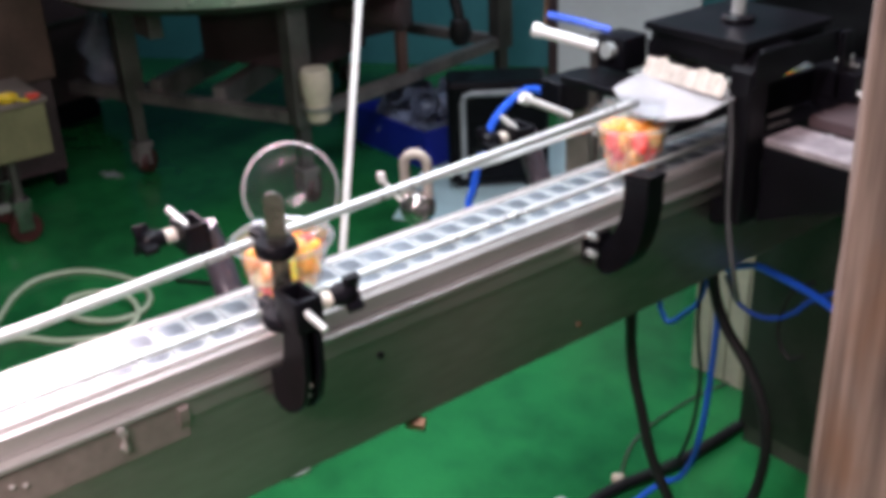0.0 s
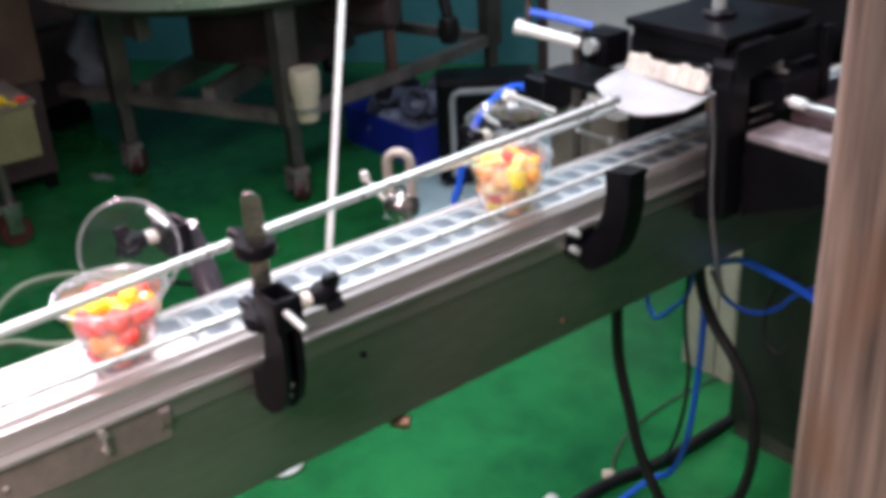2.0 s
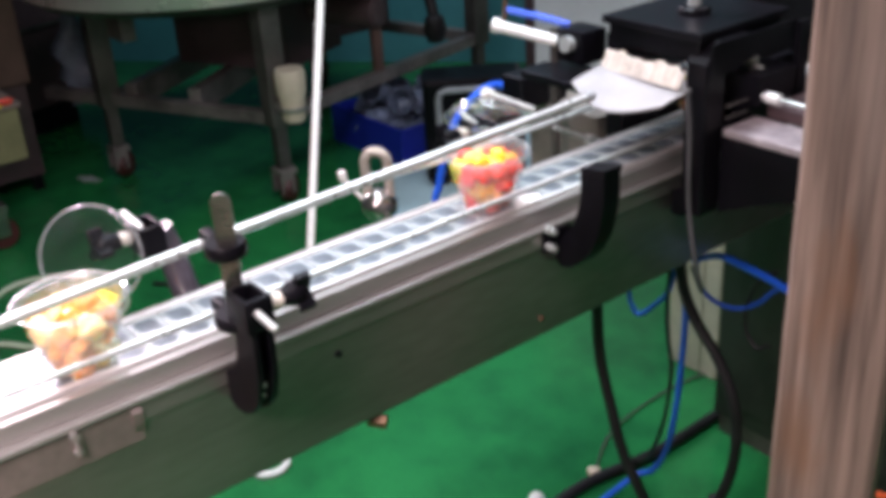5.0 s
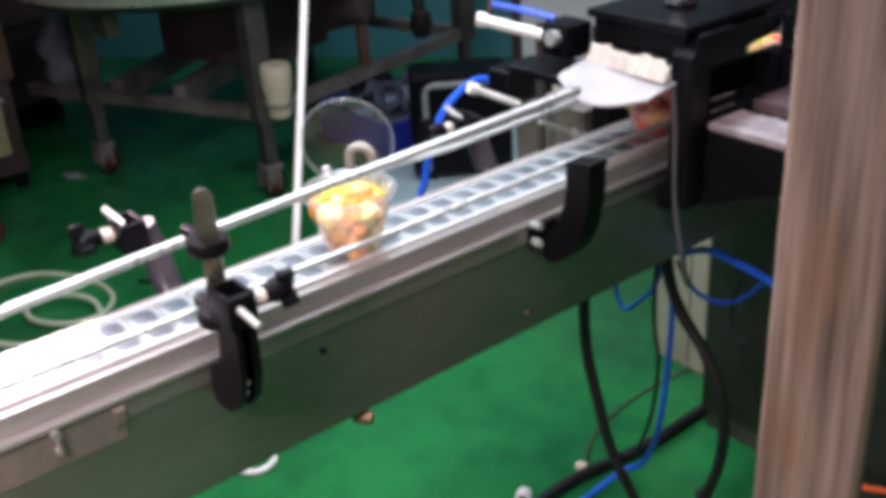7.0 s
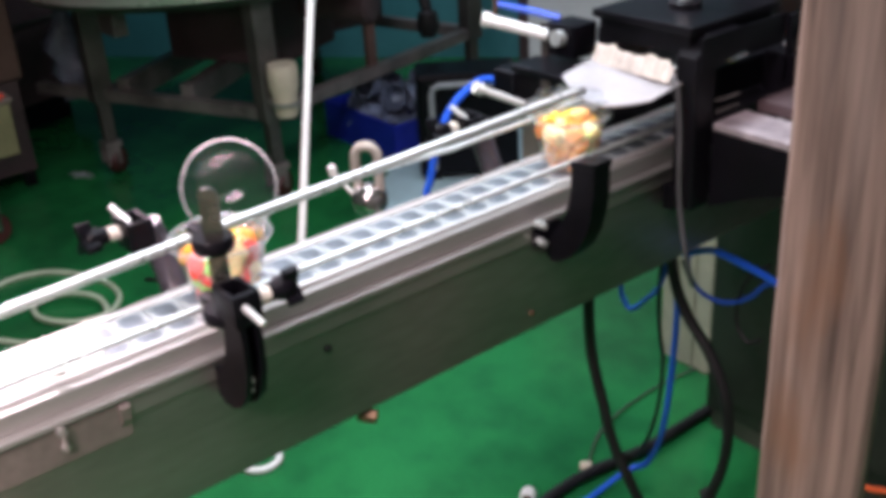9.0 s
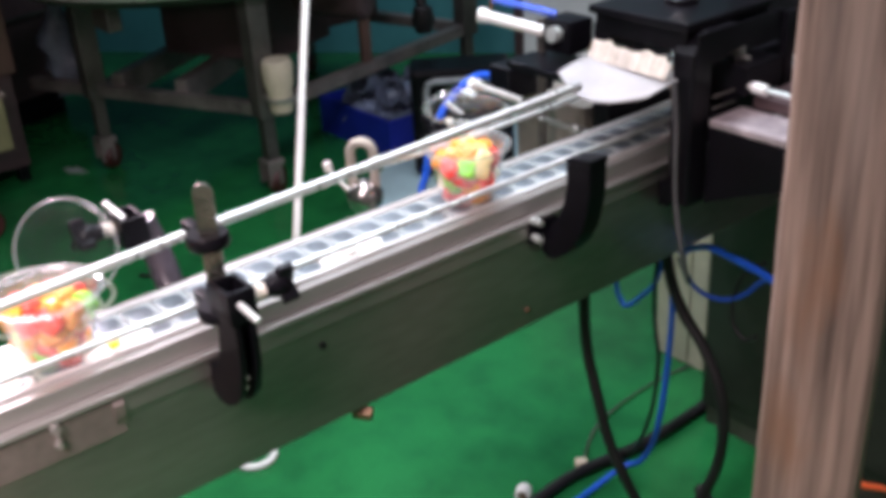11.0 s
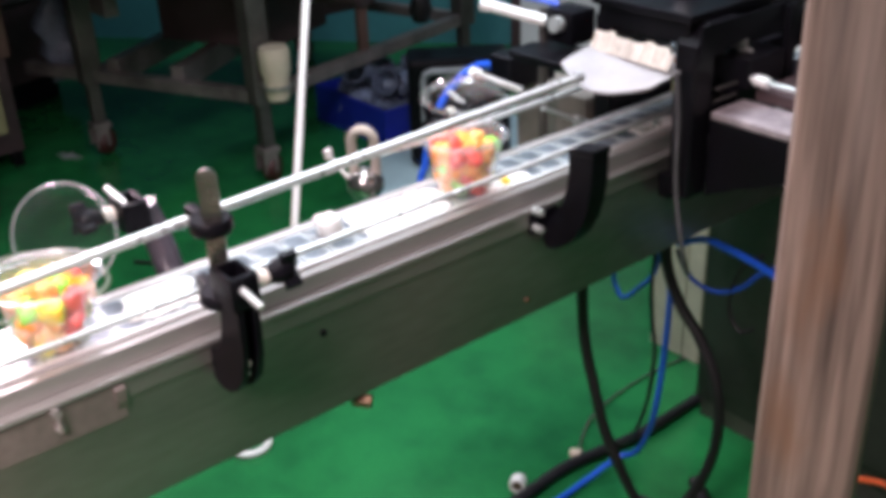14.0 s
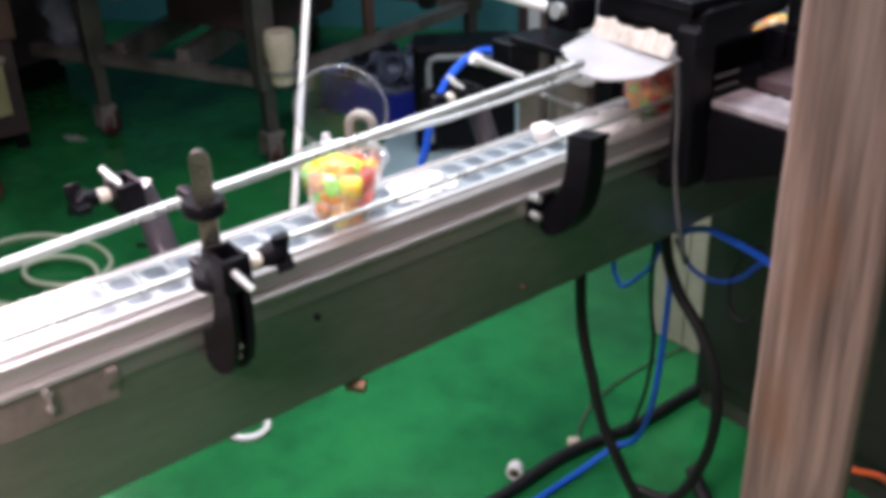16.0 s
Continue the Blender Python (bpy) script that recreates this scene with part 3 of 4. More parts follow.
            fs += [(k, k + 6, k + 7, k + 1), (w + k, w + k + 1, w + k + 7, w + k + 6)]
        fs += [(i * 6, w + i * 6, w + i * 6 + 6, i * 6 + 6), (i * 6 + 5, i * 6 + 11, w + i * 6 + 11, w + i * 6 + 5)]
    part("film", Geo().add(vs, fs), FILM, p, "crumpled milky plastic film")
    # upper air cylinder across the belt
    part("air_cylinder", Geo().tube([(-0.235, 1.235, 1.050), (-0.160, 1.290, 1.027)], 0.0095, 14).tube([(-0.246, 1.227, 1.053), (-0.235, 1.235, 1.050)], 0.012, 14), WHITE, p, "white air cylinder")
    part("cylinder_clamp", Geo().box(-0.160, -0.100, 1.29, 1.345, 0.995, 1.050, b=0.004), BLACK, p, "black clamp block")
    part("clamp_knob", Geo().tube([(-0.128, 1.276, 1.030), (-0.128, 1.29, 1.028)], 0.013, 14), ROD, p, "bright round knob")
    part("hose", Geo().tube(smooth_path([(-0.235, 1.25, 1.075), (-0.19, 1.285, 1.063), (-0.150, 1.31, 1.052)], 6), 0.006, 8), BLUE_HOSE, p, "short blue air hose")
    part("bar_fitting", Geo().tube([(-0.235, 1.245, 1.06), (-0.237, 1.25, 1.105)], 0.004, 8), BRASS, p)
    part("sensor_rod", Geo().tube([(-0.1, 1.225, 0.910), (-0.1, 1.345, 0.847)], 0.0038, 8).tube([(-0.1, 1.300, 0.871), (-0.1, 1.328, 0.856)], 0.0075, 10), ROD, p, "bright steel sensor rod")
    part("far_shelf", Geo().box(-0.19, -0.075, 1.235, 1.33, 0.973, 0.985, b=0.003), BLACK_METAL, p, "dark steel shelf", False)
    part("stay", Geo().tube([(-0.185, 1.31, 0.70), (-0.185, 1.31, 1.04)], 0.008, 10), DARK_STEEL, p)
    return p


press = build_press()

# side clamp that slides in and holds each container
pusher = thing("side_clamp", "black sliding clamp block with bright piston rod", "clamp", 0, 0, 0)
part("block", Geo().box(0.106, 0.181, 1.505, 1.595, 0.9575, 1.004, b=0.004).box(0.106, 0.163, 1.507, 1.593, 0.940, 0.958), BLACK_METAL, pusher, smooth=False)
part("bolt", Geo().tube([(0.142, 1.537, 1.004), (0.142, 1.537, 1.022)], 0.009, 8).tube([(0.122, 1.537, 1.009), (0.167, 1.527, 1.011)], 0.004, 6), STEEL, pusher, "steel bolt")
part("rod_nut", Geo().tube([(0.190, 1.512, 0.974), (0.214, 1.510, 0.974)], 0.0085, 12).tube([(0.1815, 1.512, 0.974), (0.190, 1.512, 0.974)], 0.004, 8), WHITE, pusher, "white rod end")
part("piston_rod", Geo().tube([(0.214, 1.510, 0.974), (0.36, 1.508, 0.974)], 0.0042, 10), ROD, pusher, "bright piston rod")

cabinet = thing("machine_base", "dark grey-green steel base cabinet under the press", "cabinet", 0, 0, 0)
part("body", Geo().box(-0.17, 0.42, 1.79, 2.25, 0.05, 0.678, b=0.004), CABINET, cabinet, smooth=False)
part("plinth", Geo().box(-0.16, 0.41, 1.80, 2.24, 0, 0.05), DARK_STEEL, cabinet, smooth=False)
part("door", Geo().box(-0.12, 0.38, 1.782, 1.7885, 0.10, 0.64, b=0.001), CABINET, cabinet, "plain steel door", False)

board = thing("cardboard_panel", "beige ribbed panel standing behind the conveyor", "board")
for k in range(4):
    part("rib", Geo().box(-0.445 + 0.052 * k, -0.397 + 0.052 * k, 1.955, 1.972, 0.0, 0.62, b=0.004), BEIGE, board, smooth=False)
part("backing", Geo().box(-0.445, -0.241, 1.9725, 1.980, 0.0, 0.62), BEIGE, board, smooth=False)


# ---- cables and hoses by the conveyor ----
def cable(name, pts, r, mat, label, category, n=10):
    ob = part(name, Geo().tube(smooth_path(pts, 8), r, n), mat)
    return tagged(ob, label, category, "cables and hoses")


cable("power_cable", [(-0.024, 1.25, 0.70), (-0.026, 1.25, 0.59), (-0.018, 1.25, 0.50), (0.006, 1.25, 0.42), (0.035, 1.26, 0.31), (0.085, 1.30, 0.16), (0.13, 1.36, 0.012), (0.25, 1.45, 0.012)], 0.0098, RUBBER, "thick black rubber cable hanging to the floor", "cable")
cable("power_cable", [(-0.06, 1.50, 0.70), (-0.051, 1.50, 0.56), (-0.015, 1.5, 0.48), (0.041, 1.50, 0.42), (0.085, 1.50, 0.34), (0.098, 1.50, 0.24), (0.077, 1.50, 0.126), (0.03, 1.48, 0.02), (-0.05, 1.45, 0.014)], 0.0108, RUBBER, "thick black rubber cable hanging beside the cabinet", "cable")
cable("power_cable", [(-0.05, 1.48, 0.70), (-0.080, 1.5, 0.50), (-0.074, 1.5, 0.41), (-0.064, 1.5, 0.348), (-0.072, 1.5, 0.24), (-0.095, 1.5, 0.15), (-0.15, 1.53, 0.06), (-0.223, 1.56, 0.008)], 0.004, RUBBER, "thin black cable hanging under the conveyor", "cable", 8)
cable("power_cable", [(0.155, 1.50, 0.64), (0.115, 1.5, 0.60), (0.098, 1.5, 0.55), (0.10, 1.5, 0.50), (0.125, 1.5, 0.475), (0.15, 1.5, 0.49)], 0.004, RUBBER, "thin black cable loop beside the cabinet", "cable", 8)
cable("signal_cable", [(0.112, 1.290, 1.0), (0.122, 1.288, 0.93), (0.127, 1.288, 0.82), (0.142, 1.294, 0.72), (0.12, 1.34, 0.65), (0.02, 1.44, 0.62)], 0.0038, GREY_CABLE, "thin grey cable hanging from the press", "cable", 8)
cable("air_hose", [(-0.06, 1.5, 0.69), (-0.050, 1.5, 0.56), (-0.036, 1.5, 0.486), (-0.040, 1.5, 0.357), (-0.050, 1.5, 0.24), (-0.075, 1.51, 0.14), (-0.115, 1.52, 0.06), (-0.150, 1.50, 0.032), (-0.160, 1.40, 0.010), (-0.155, 1.25, 0.008), (-0.14, 1.0, 0.008), (-0.12, 0.6, 0.008)], 0.006, BLUE_HOSE, "blue air hose running down to the floor", "hose", 8)
cable("air_hose", [(-0.02, 1.5, 0.68), (-0.025, 1.5, 0.60), (0.0, 1.5, 0.612), (0.037, 1.5, 0.627), (0.085, 1.5, 0.625), (0.164, 1.49, 0.622), (0.25, 1.46, 0.62)], 0.0065, BLUE_HOSE, "bright blue air hose curving under the press", "hose", 8)
cable("air_hose", [(-0.02, 1.5, 0.68), (-0.014, 1.5, 0.579), (0.003, 1.5, 0.544), (0.040, 1.5, 0.531), (0.083, 1.5, 0.539), (0.123, 1.5, 0.567), (0.149, 1.5, 0.599), (0.20, 1.5, 0.64)], 0.0042, DULL_BLUE, "dark blue air hose loop under the press", "hose", 8)
cable("air_hose", [(-0.19, 1.5, 0.68), (-0.178, 1.5, 0.48), (-0.168, 1.5, 0.445), (-0.150, 1.5, 0.432), (-0.115, 1.5, 0.465), (-0.072, 1.5, 0.53), (-0.05, 1.5, 0.69)], 0.0045, BLUE_HOSE, "blue air hose loop below the belt", "hose", 8)
cable("floor_conduit", [(-0.20, 0.2, 0.014), (-0.205, 0.8, 0.014), (-0.207, 1.215, 0.014), (-0.218, 1.42, 0.014), (-0.189, 1.62, 0.014), (-0.19, 1.90, 0.014)], 0.013, RUBBER, "thick black conduit lying on the floor", "conduit")
cable("floor_conduit", [(0.0, 1.58, 0.017), (0.12, 1.50, 0.017), (0.35, 1.40, 0.017)], 0.016, RUBBER, "black conduit on the floor by the cabinet", "conduit")
cable("floor_wire", [(-0.24, 1.47, 0.006), (-0.32, 1.62, 0.006), (-0.34, 1.85, 0.006), (-0.30, 2.1, 0.006)], 0.0028, DARK_STEEL, "thin grey wire on the floor", "cable", 6)
cable("floor_cable", [(-1.81, 1.15, 0.007), (-1.688, 1.242, 0.007), (-1.569, 1.324, 0.007), (-1.466, 1.401, 0.007), (-1.33, 1.52, 0.007)], 0.0065, RUBBER, "black cable lying on the green floor", "cable", 8)
cable("floor_hose", [(-1.80, 0.55, 0.008), (-1.93, 0.64, 0.008), (-2.06, 0.735, 0.008), (-2.115, 0.83, 0.008), (-2.075, 0.95, 0.008), (-1.92, 1.04, 0.008), (-1.77, 1.045, 0.009), (-1.685, 0.975, 0.010), (-1.695, 0.88, 0.013), (-1.785, 0.81, 0.018), (-1.875, 0.83, 0.024), (-1.86, 0.92, 0.028), (-1.76, 0.98, 0.026), (-1.65, 0.955, 0.018), (-1.61, 0.87, 0.010), (-1.68, 0.74, 0.008), (-1.79, 0.64, 0.008), (-1.80, 0.45, 0.008)], 0.008, HOSE, "coiled translucent hose lying on the green floor", "hose", 8)

for x, y, r, turn, body, core, lab in ((-0.246, 1.300, 0.017, -52, WHITE, BRASS, "white plastic pipe cap with brown core on the floor"), (-0.236, 1.466, 0.012, 30, BEIGE, DARK_BROWN, "small cream and brown fitting beside the conduit")):
    f = thing("pipe_fitting", lab, "fitting", x, y, 0, turn)
    part("body", Geo().lathe([(r * 0.62, -r), (r * 0.9, -r), (r, -r * 0.8), (r, r * 0.8), (r * 0.9, r), (r * 0.62, r)], 16, pose(0, 0, r, 0, 78, 0)), body, f)
    part("core", Geo().tube([(-r * 1.1, 0, r * 0.95), (r * 0.8, 0, r)], r * 0.6, 12), core, f)
cable("orange_cable", [(0.245, 1.660, 0.197), (0.298, 1.620, 0.206), (0.333, 1.600, 0.216), (0.392, 1.600, 0.232), (0.452, 1.600, 0.192), (0.522, 1.600, 0.100), (0.562, 1.620, 0.008), (0.792, 1.700, 0.008)], 0.006, ORANGE, "orange cable hanging beside the cabinet", "cable", 8)
ring = thing("plastic_ring", "white plastic ring lying on the floor", "ring", -0.77, 0.95, 0)
part("ring", Geo().tube(arc(0, 0, 0.045, 0, 360, 24) and [(x, y, 0.008) for x, y in arc(0, 0, 0.045, 150, 440, 24)], 0.008, 8), WHITE, ring)

# ---- wooden post in the foreground ----
post = thing("wooden_post", "weathered brown wooden post in front of the press", "post", 0.513, 1.115, 0, 32)
outline = [(-0.078, -0.025), (-0.074, -0.030), (-0.040, -0.0305), (0.0, -0.0298), (0.034, -0.030), (0.041, -0.0265), (0.0495, -0.013), (0.050, 0.055), (0.045, 0.06), (-0.073, 0.06), (-0.078, 0.055)]
rings = 90
vs, fs = [], []
for k in range(rings + 1):
    z = (H - 0.003) * k / rings
    for u, w in outline:
        vs.append((u + 0.0022 * noise.noise(Vector((u * 40, w * 40, z * 9))), w + 0.0022 * noise.noise(Vector((u * 40 + 7, w * 40, z * 9))), z))
c = len(outline)
for k in range(rings):
    fs += [(k * c + a, k * c + (a + 1) % c, (k + 1) * c + (a + 1) % c, (k + 1) * c + a) for a in range(c)]
fs += [tuple(range(c))[::-1], tuple(rings * c + a for a in range(c))]
part("shaft", Geo().add(vs, fs), WOOD, post)

# Added out of view: brown planks that bounce warm light onto the side panel.
platform = thing("bounce_platform", "unseen low plank platform, added to reflect warm light onto the side panel", "platform", 0.62, -0.62, 0)
for k in range(6):
    part("plank", Geo().box(0.0, 1.1, 0.0 + 0.155 * k, 0.148 + 0.155 * k, 0.10, 0.125, b=0.003), WARM_BOUNCE, platform, smooth=False)
for k in range(3):
    part("bearer", Geo().box(0.03 + 0.48 * k, 0.11 + 0.48 * k, 0.0, 0.92, 0.0, 0.0995), WARM_BOUNCE, platform, smooth=False)

# ---- leaning white pole behind the conveyor ----
pole = thing("white_pole", "thin white pole leaning behind the conveyor", "pole")
d = Vector((-0.60, 1.12, 1.07)) - Vector((-0.535, 1.015, 0.72))
foot = Vector((-0.535, 1.015, 0.72)) - d * (0.26 / d.z)
top = foot + d * (2.4 / d.z)
part("shaft", Geo().tube([foot, top], 0.0068, 12), POLE_WHITE, pole)
part("holder", Geo().tube([foot + d * 0.15, (-0.30, 0.98, 0.60), (-0.077, 0.98, 0.70)], 0.008, 8), DARK_STEEL, pole, "steel arm fixed to the conveyor")

# ---- pale floor sheet, and metal catch behind the belt ----
ledge = thing("pale_sheet", "pale cyan plastic sheet lying on the floor", "sheet", -1.80, 2.00, 0, 40)
part("sheet", Geo().box(0.0, 1.35, -0.10, 0.75, 0.0, 0.006, b=0.002), PALE, ledge, smooth=False)
catch = thing("metal_catch", "steel spring catch with round shiny body", "catch", -0.205, 0.945, 0.802, 42)
part("arm", Geo().box(0.0, 0.10, -0.008, 0.008, -0.012, 0.0, pose(0, 0, 0, 0, 0, -42)).box(0.088, 0.128, -0.015, 0.015, -0.02, -0.012, pose(0, 0, 0, 0, 0, -42)).box(0.09, 0.127, -0.008, 0.008, -0.013, 0.0, pose(0, 0, 0, 0, 0, -42)), DARK_STEEL, catch, "flat steel arm fixed to the side panel", False)
part("ball", Geo().lathe([(0.0005, 0.0)] + [(0.029 * math.sin(radians(a)), 0.029 - 0.029 * math.cos(radians(a))) for a in range(20, 180, 20)] + [(0.0005, 0.058)], 20), CHROME, catch, "round shiny steel body")
part("shackle", Geo().tube([(-0.018, 0, 0.045)] + [(x, 0, z) for x, z in arc(0, 0.100, 0.018, 180, 0, 10)] + [(0.018, 0, 0.045)], 0.0075, 10), STRAP, catch, "dull beige shackle")
part("pin", Geo().tube([(-0.024, 0, 0.035), (-0.055, 0, 0.072)], 0.003, 8).tube([(-0.055, 0, 0.07), (-0.057, 0, 0.084)], 0.0062, 10), WHITE, catch, "thin pin with pale round end")
box = thing("beige_box", "small grey-beige painted box fixed behind the belt", "box")
part("body", Geo().box(-0.30, -0.130, 1.355, 1.43, 0.70, 0.885, b=0.004), GREY_BEIGE, box, smooth=False)
part("bracket", Geo().box(-0.1295, -0.0765, 1.37, 1.415, 0.70, 0.80, b=0.003), BLACK_METAL, box, smooth=False)

# ---- pan machine in the background ----
pan = thing("pan_machine", "large round steel pan machine on a wheeled frame", "machine")
LEGS = [(-2.77, 1.47), (-2.08, 1.80), (-2.35, 2.95), (-3.25, 2.7)]
for i, (x, y) in enumerate(LEGS):
    leg = part("leg", Geo().box(x - 0.037, x + 0.037, y - 0.037, y + 0.037, 0.29, 0.73, b=0.004).box(x - 0.022, x + 0.022, y - 0.022, y + 0.022, 0.13, 0.29, b=0.003), DARK_STEEL, pan, smooth=False)
    part("fork", Geo().box(x - 0.034, x + 0.034, y - 0.034, y + 0.034, 0.108, 0.13, b=0.003).box(x - 0.034, x - 0.026, y - 0.034, y + 0.020, 0.04, 0.1085).box(x + 0.026, x + 0.034, y - 0.034, y + 0.020, 0.04, 0.1085), FRAME_STEEL, leg, "scuffed steel caster fork", False)
    part("wheel", Geo().lathe([(0.008, -0.020), (0.045, -0.020), (0.05, -0.012), (0.05, 0.012), (0.045, 0.020), (0.008, 0.020)], 20, pose(x + 0.004, y + 0.012, 0.05, 0, 90, 40)), RED, leg, "dark red caster wheel")


def bar(name, a, b, w, h, mat, parent, z):
    a, b = Vector((*a, z)), Vector((*b, z))
    ang = math.degrees(math.atan2(b.y - a.y, b.x - a.x))
    part(name, Geo().box(0, (b - a).length, -w / 2, w / 2, -h / 2, h / 2, Matrix.Translation(a) @ pose(0, 0, 0, 0, 0, ang), 0.003), mat, parent, smooth=False)


for i in range(4):
    bar("frame_rail", LEGS[i] if i else (-3.06, 1.345), LEGS[(i + 1) % 4], 0.045, 0.045, FRAME_STEEL, pan, 0.315)
bar("cross_bar", (-2.68, 1.53), (-3.05, 2.10), 0.05, 0.09, FRAME_STEEL, pan, 0.335)
bar("cross_bar", (-2.42, 1.66), (-2.80, 2.20), 0.05, 0.09, FRAME_STEEL, pan, 0.335)
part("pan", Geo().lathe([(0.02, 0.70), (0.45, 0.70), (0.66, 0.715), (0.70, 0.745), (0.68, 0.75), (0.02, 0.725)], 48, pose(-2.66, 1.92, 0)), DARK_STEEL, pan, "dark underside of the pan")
part("pan_rim", Geo().lathe([(0.70, 0.746), (0.705, 0.84), (0.74, 0.85), (0.74, 0.87), (0.68, 0.87), (0.68, 0.752)], 48, pose(-2.66, 1.92, 0)), RIM, pan, "wide polished steel pan rim")
part("motor", Geo().tube([(-2.75, 2.10, 0.58), (-2.20, 2.345, 0.565), (-2.19, 2.35, 0.565)], 0.066, 18, [1, 1, 0.8]), DARK_HOUSING, pan, "dark motor under the pan")
part("motor_foot", Geo().box(-2.235, -2.205, 2.32, 2.36, 0.335, 0.51, b=0.004), DARK_BROWN, pan, smooth=False)
part("drive_body", Geo().box(-0.22, 0.30, -0.2, 0.2, 0.37, 0.698, pose(-2.72, 2.08, 0, 0, 0, 25), 0.01), DARK_HOUSING, pan, "dark drive housing", False)
part("gear_box", Geo().box(-3.1, -2.7, 2.3, 2.75, 0.35, 0.69, b=0.01), DARK_HOUSING, pan, smooth=False)
part("rim_bracket", Geo().box(-2.46, -2.33, 1.40, 1.45, 0.62, 0.713, b=0.004), DARK_STEEL, pan, smooth=False)
cup_holder = thing("white_bottle", "white plastic bottle strapped to the machine leg", "bottle", -1.985, 1.815, 0)
part("body", Geo().lathe([(0.0005, 0.325), (0.036, 0.325), (0.040, 0.335), (0.044, 0.40), (0.052, 0.43), (0.054, 0.49), (0.048, 0.506), (0.0005, 0.506)], 20), BEIGE, cup_holder)
part("strap", Geo().lathe([(0.042, 0.365), (0.050, 0.365), (0.050, 0.378), (0.042, 0.378)], 20).box(-0.095, -0.044, -0.035, 0.03, 0.365, 0.378), STEEL, cup_holder)
bag = thing("plastic_bag", "pale crumpled bag hanging by the machine leg", "bag", -2.98, 1.45, 0)
rnd = random.Random(7)
bag_geo = Geo().lathe([(0.0005, 0.27), (0.045, 0.275), (0.062, 0.31), (0.066, 0.36), (0.052, 0.42), (0.060, 0.48), (0.040, 0.55), (0.030, 0.60), (0.045, 0.65), (0.0005, 0.655)], 16)
bag_mesh = bag_geo.mesh("bag_body", material("grey_bag", (0.10, 0.12, 0.16), 0.5, 0, 0.35, 14, 60, 0.3), True)
for v in bag_mesh.vertices:
    v.co += 0.05 * noise.noise_vector(v.co * 14)
part("bag_body", bag_mesh, None, bag)

trolley = thing("khaki_trolley", "khaki metal trolley box on casters", "trolley", -2.40, 0.72, 0)
part("box", Geo().box(-0.30, 0.0, -0.28, 0.315, 0.30, 0.475, b=0.006), KHAKI, trolley, smooth=False)
part("tray", Geo().box(-0.31, 0.01, -0.29, 0.325, 0.477, 0.492, b=0.003), BROWN, trolley, "brown tray top", False)
for x, y in ((-0.04, 0.18), (-0.26, 0.18), (-0.04, -0.2), (-0.26, -0.2)):
    part("caster_stem", Geo().tube([(x, y, 0.16), (x, y, 0.30)], 0.016, 10), DARK_STEEL, trolley)
    part("caster_fork", Geo().box(x - 0.030, x + 0.030, y - 0.030, y + 0.030, 0.125, 0.16, b=0.004).box(x - 0.030, x - 0.021, y - 0.028, y + 0.022, 0.05, 0.126).box(x + 0.021, x + 0.030, y - 0.028, y + 0.022, 0.05, 0.126), CHROME, trolley, "bright steel caster fork", False)
    part("caster_wheel", Geo().lathe([(0.01, -0.016), (0.05, -0.016), (0.055, -0.01), (0.055, 0.01), (0.05, 0.016), (0.01, 0.016)], 18, pose(x, y, 0.055, 0, 90, 0)), RED, trolley, "dark red caster wheel")
part("lower_rail", Geo().box(-0.055, -0.025, -0.17, 0.145, 0.128, 0.152, b=0.003), STEEL, trolley, "steel rail between the casters", False)
toy = thing("yellow_scoop", "yellow plastic scoop lying on the trolley", "scoop", -2.43, 0.93, 0.493, 20)
part("bowl", Geo().lathe([(0.0005, 0.0), (0.028, 0.0), (0.036, 0.018), (0.033, 0.02), (0.024, 0.004), (0.0005, 0.004)], 14), YELLOW, toy)
part("handle", Geo().tube([(0.03, 0, 0.014), (0.09, 0.01, 0.012)], 0.006, 8), YELLOW, toy)
red_bowl = thing("red_bowl", "small red plastic bowl on the trolley", "bowl", -2.405, 1.005, 0.493)
part("bowl", Geo().lathe([(0.0005, 0.0), (0.018, 0.0), (0.024, 0.012), (0.022, 0.013), (0.016, 0.004), (0.0005, 0.004)], 14), CANDY["red"], red_bowl)
hopper = thing("brown_cabinet", "brown painted steel cabinet behind the trolley", "cabinet", -2.98, 0.80, 0)
part("body", Geo().box(-0.35, 0.12, -0.5, 0.43, 0.42, 1.4, b=0.006), DARK_BROWN, hopper, smooth=False)
part("base", Geo().box(-0.33, 0.10, -0.48, 0.41, 0.06, 0.42), DARK_HOUSING, hopper, "dark recessed base", False)
for x, y in ((0.08, 0.38), (-0.3, 0.38), (0.08, -0.45), (-0.3, -0.45)):
    part("foot", Geo().box(x - 0.02, x + 0.02, y - 0.02, y + 0.02, 0, 0.06), BLACK_METAL, hopper, smooth=False)

# ---- blue crate of clear scrap, black case ----
crate = thing("blue_crate", "open blue plastic crate full of clear containers", "crate", -2.26, 2.45, 0.0, 0)
for a in ((-0.24, 0.24, -0.17, -0.155), (-0.24, 0.24, 0.155, 0.17), (-0.24, -0.225, -0.155, 0.155), (0.225, 0.24, -0.155, 0.155)):
    part("side", Geo().box(*a, 0.012, 0.15, b=0.004), BLUE_BIN, crate, smooth=False)
part("bottom", Geo().box(-0.24, 0.24, -0.17, 0.17, 0, 0.012), BLUE_BIN, crate, smooth=False)
shell = Geo().lathe([(0.0005, 0), (0.036, 0), (0.05, 0.085), (0.055, 0.086), (0.055, 0.088), (0.048, 0.088), (0.034, 0.003), (0.0005, 0.003)], 20).mesh("scrap_container", SCRAP, True)
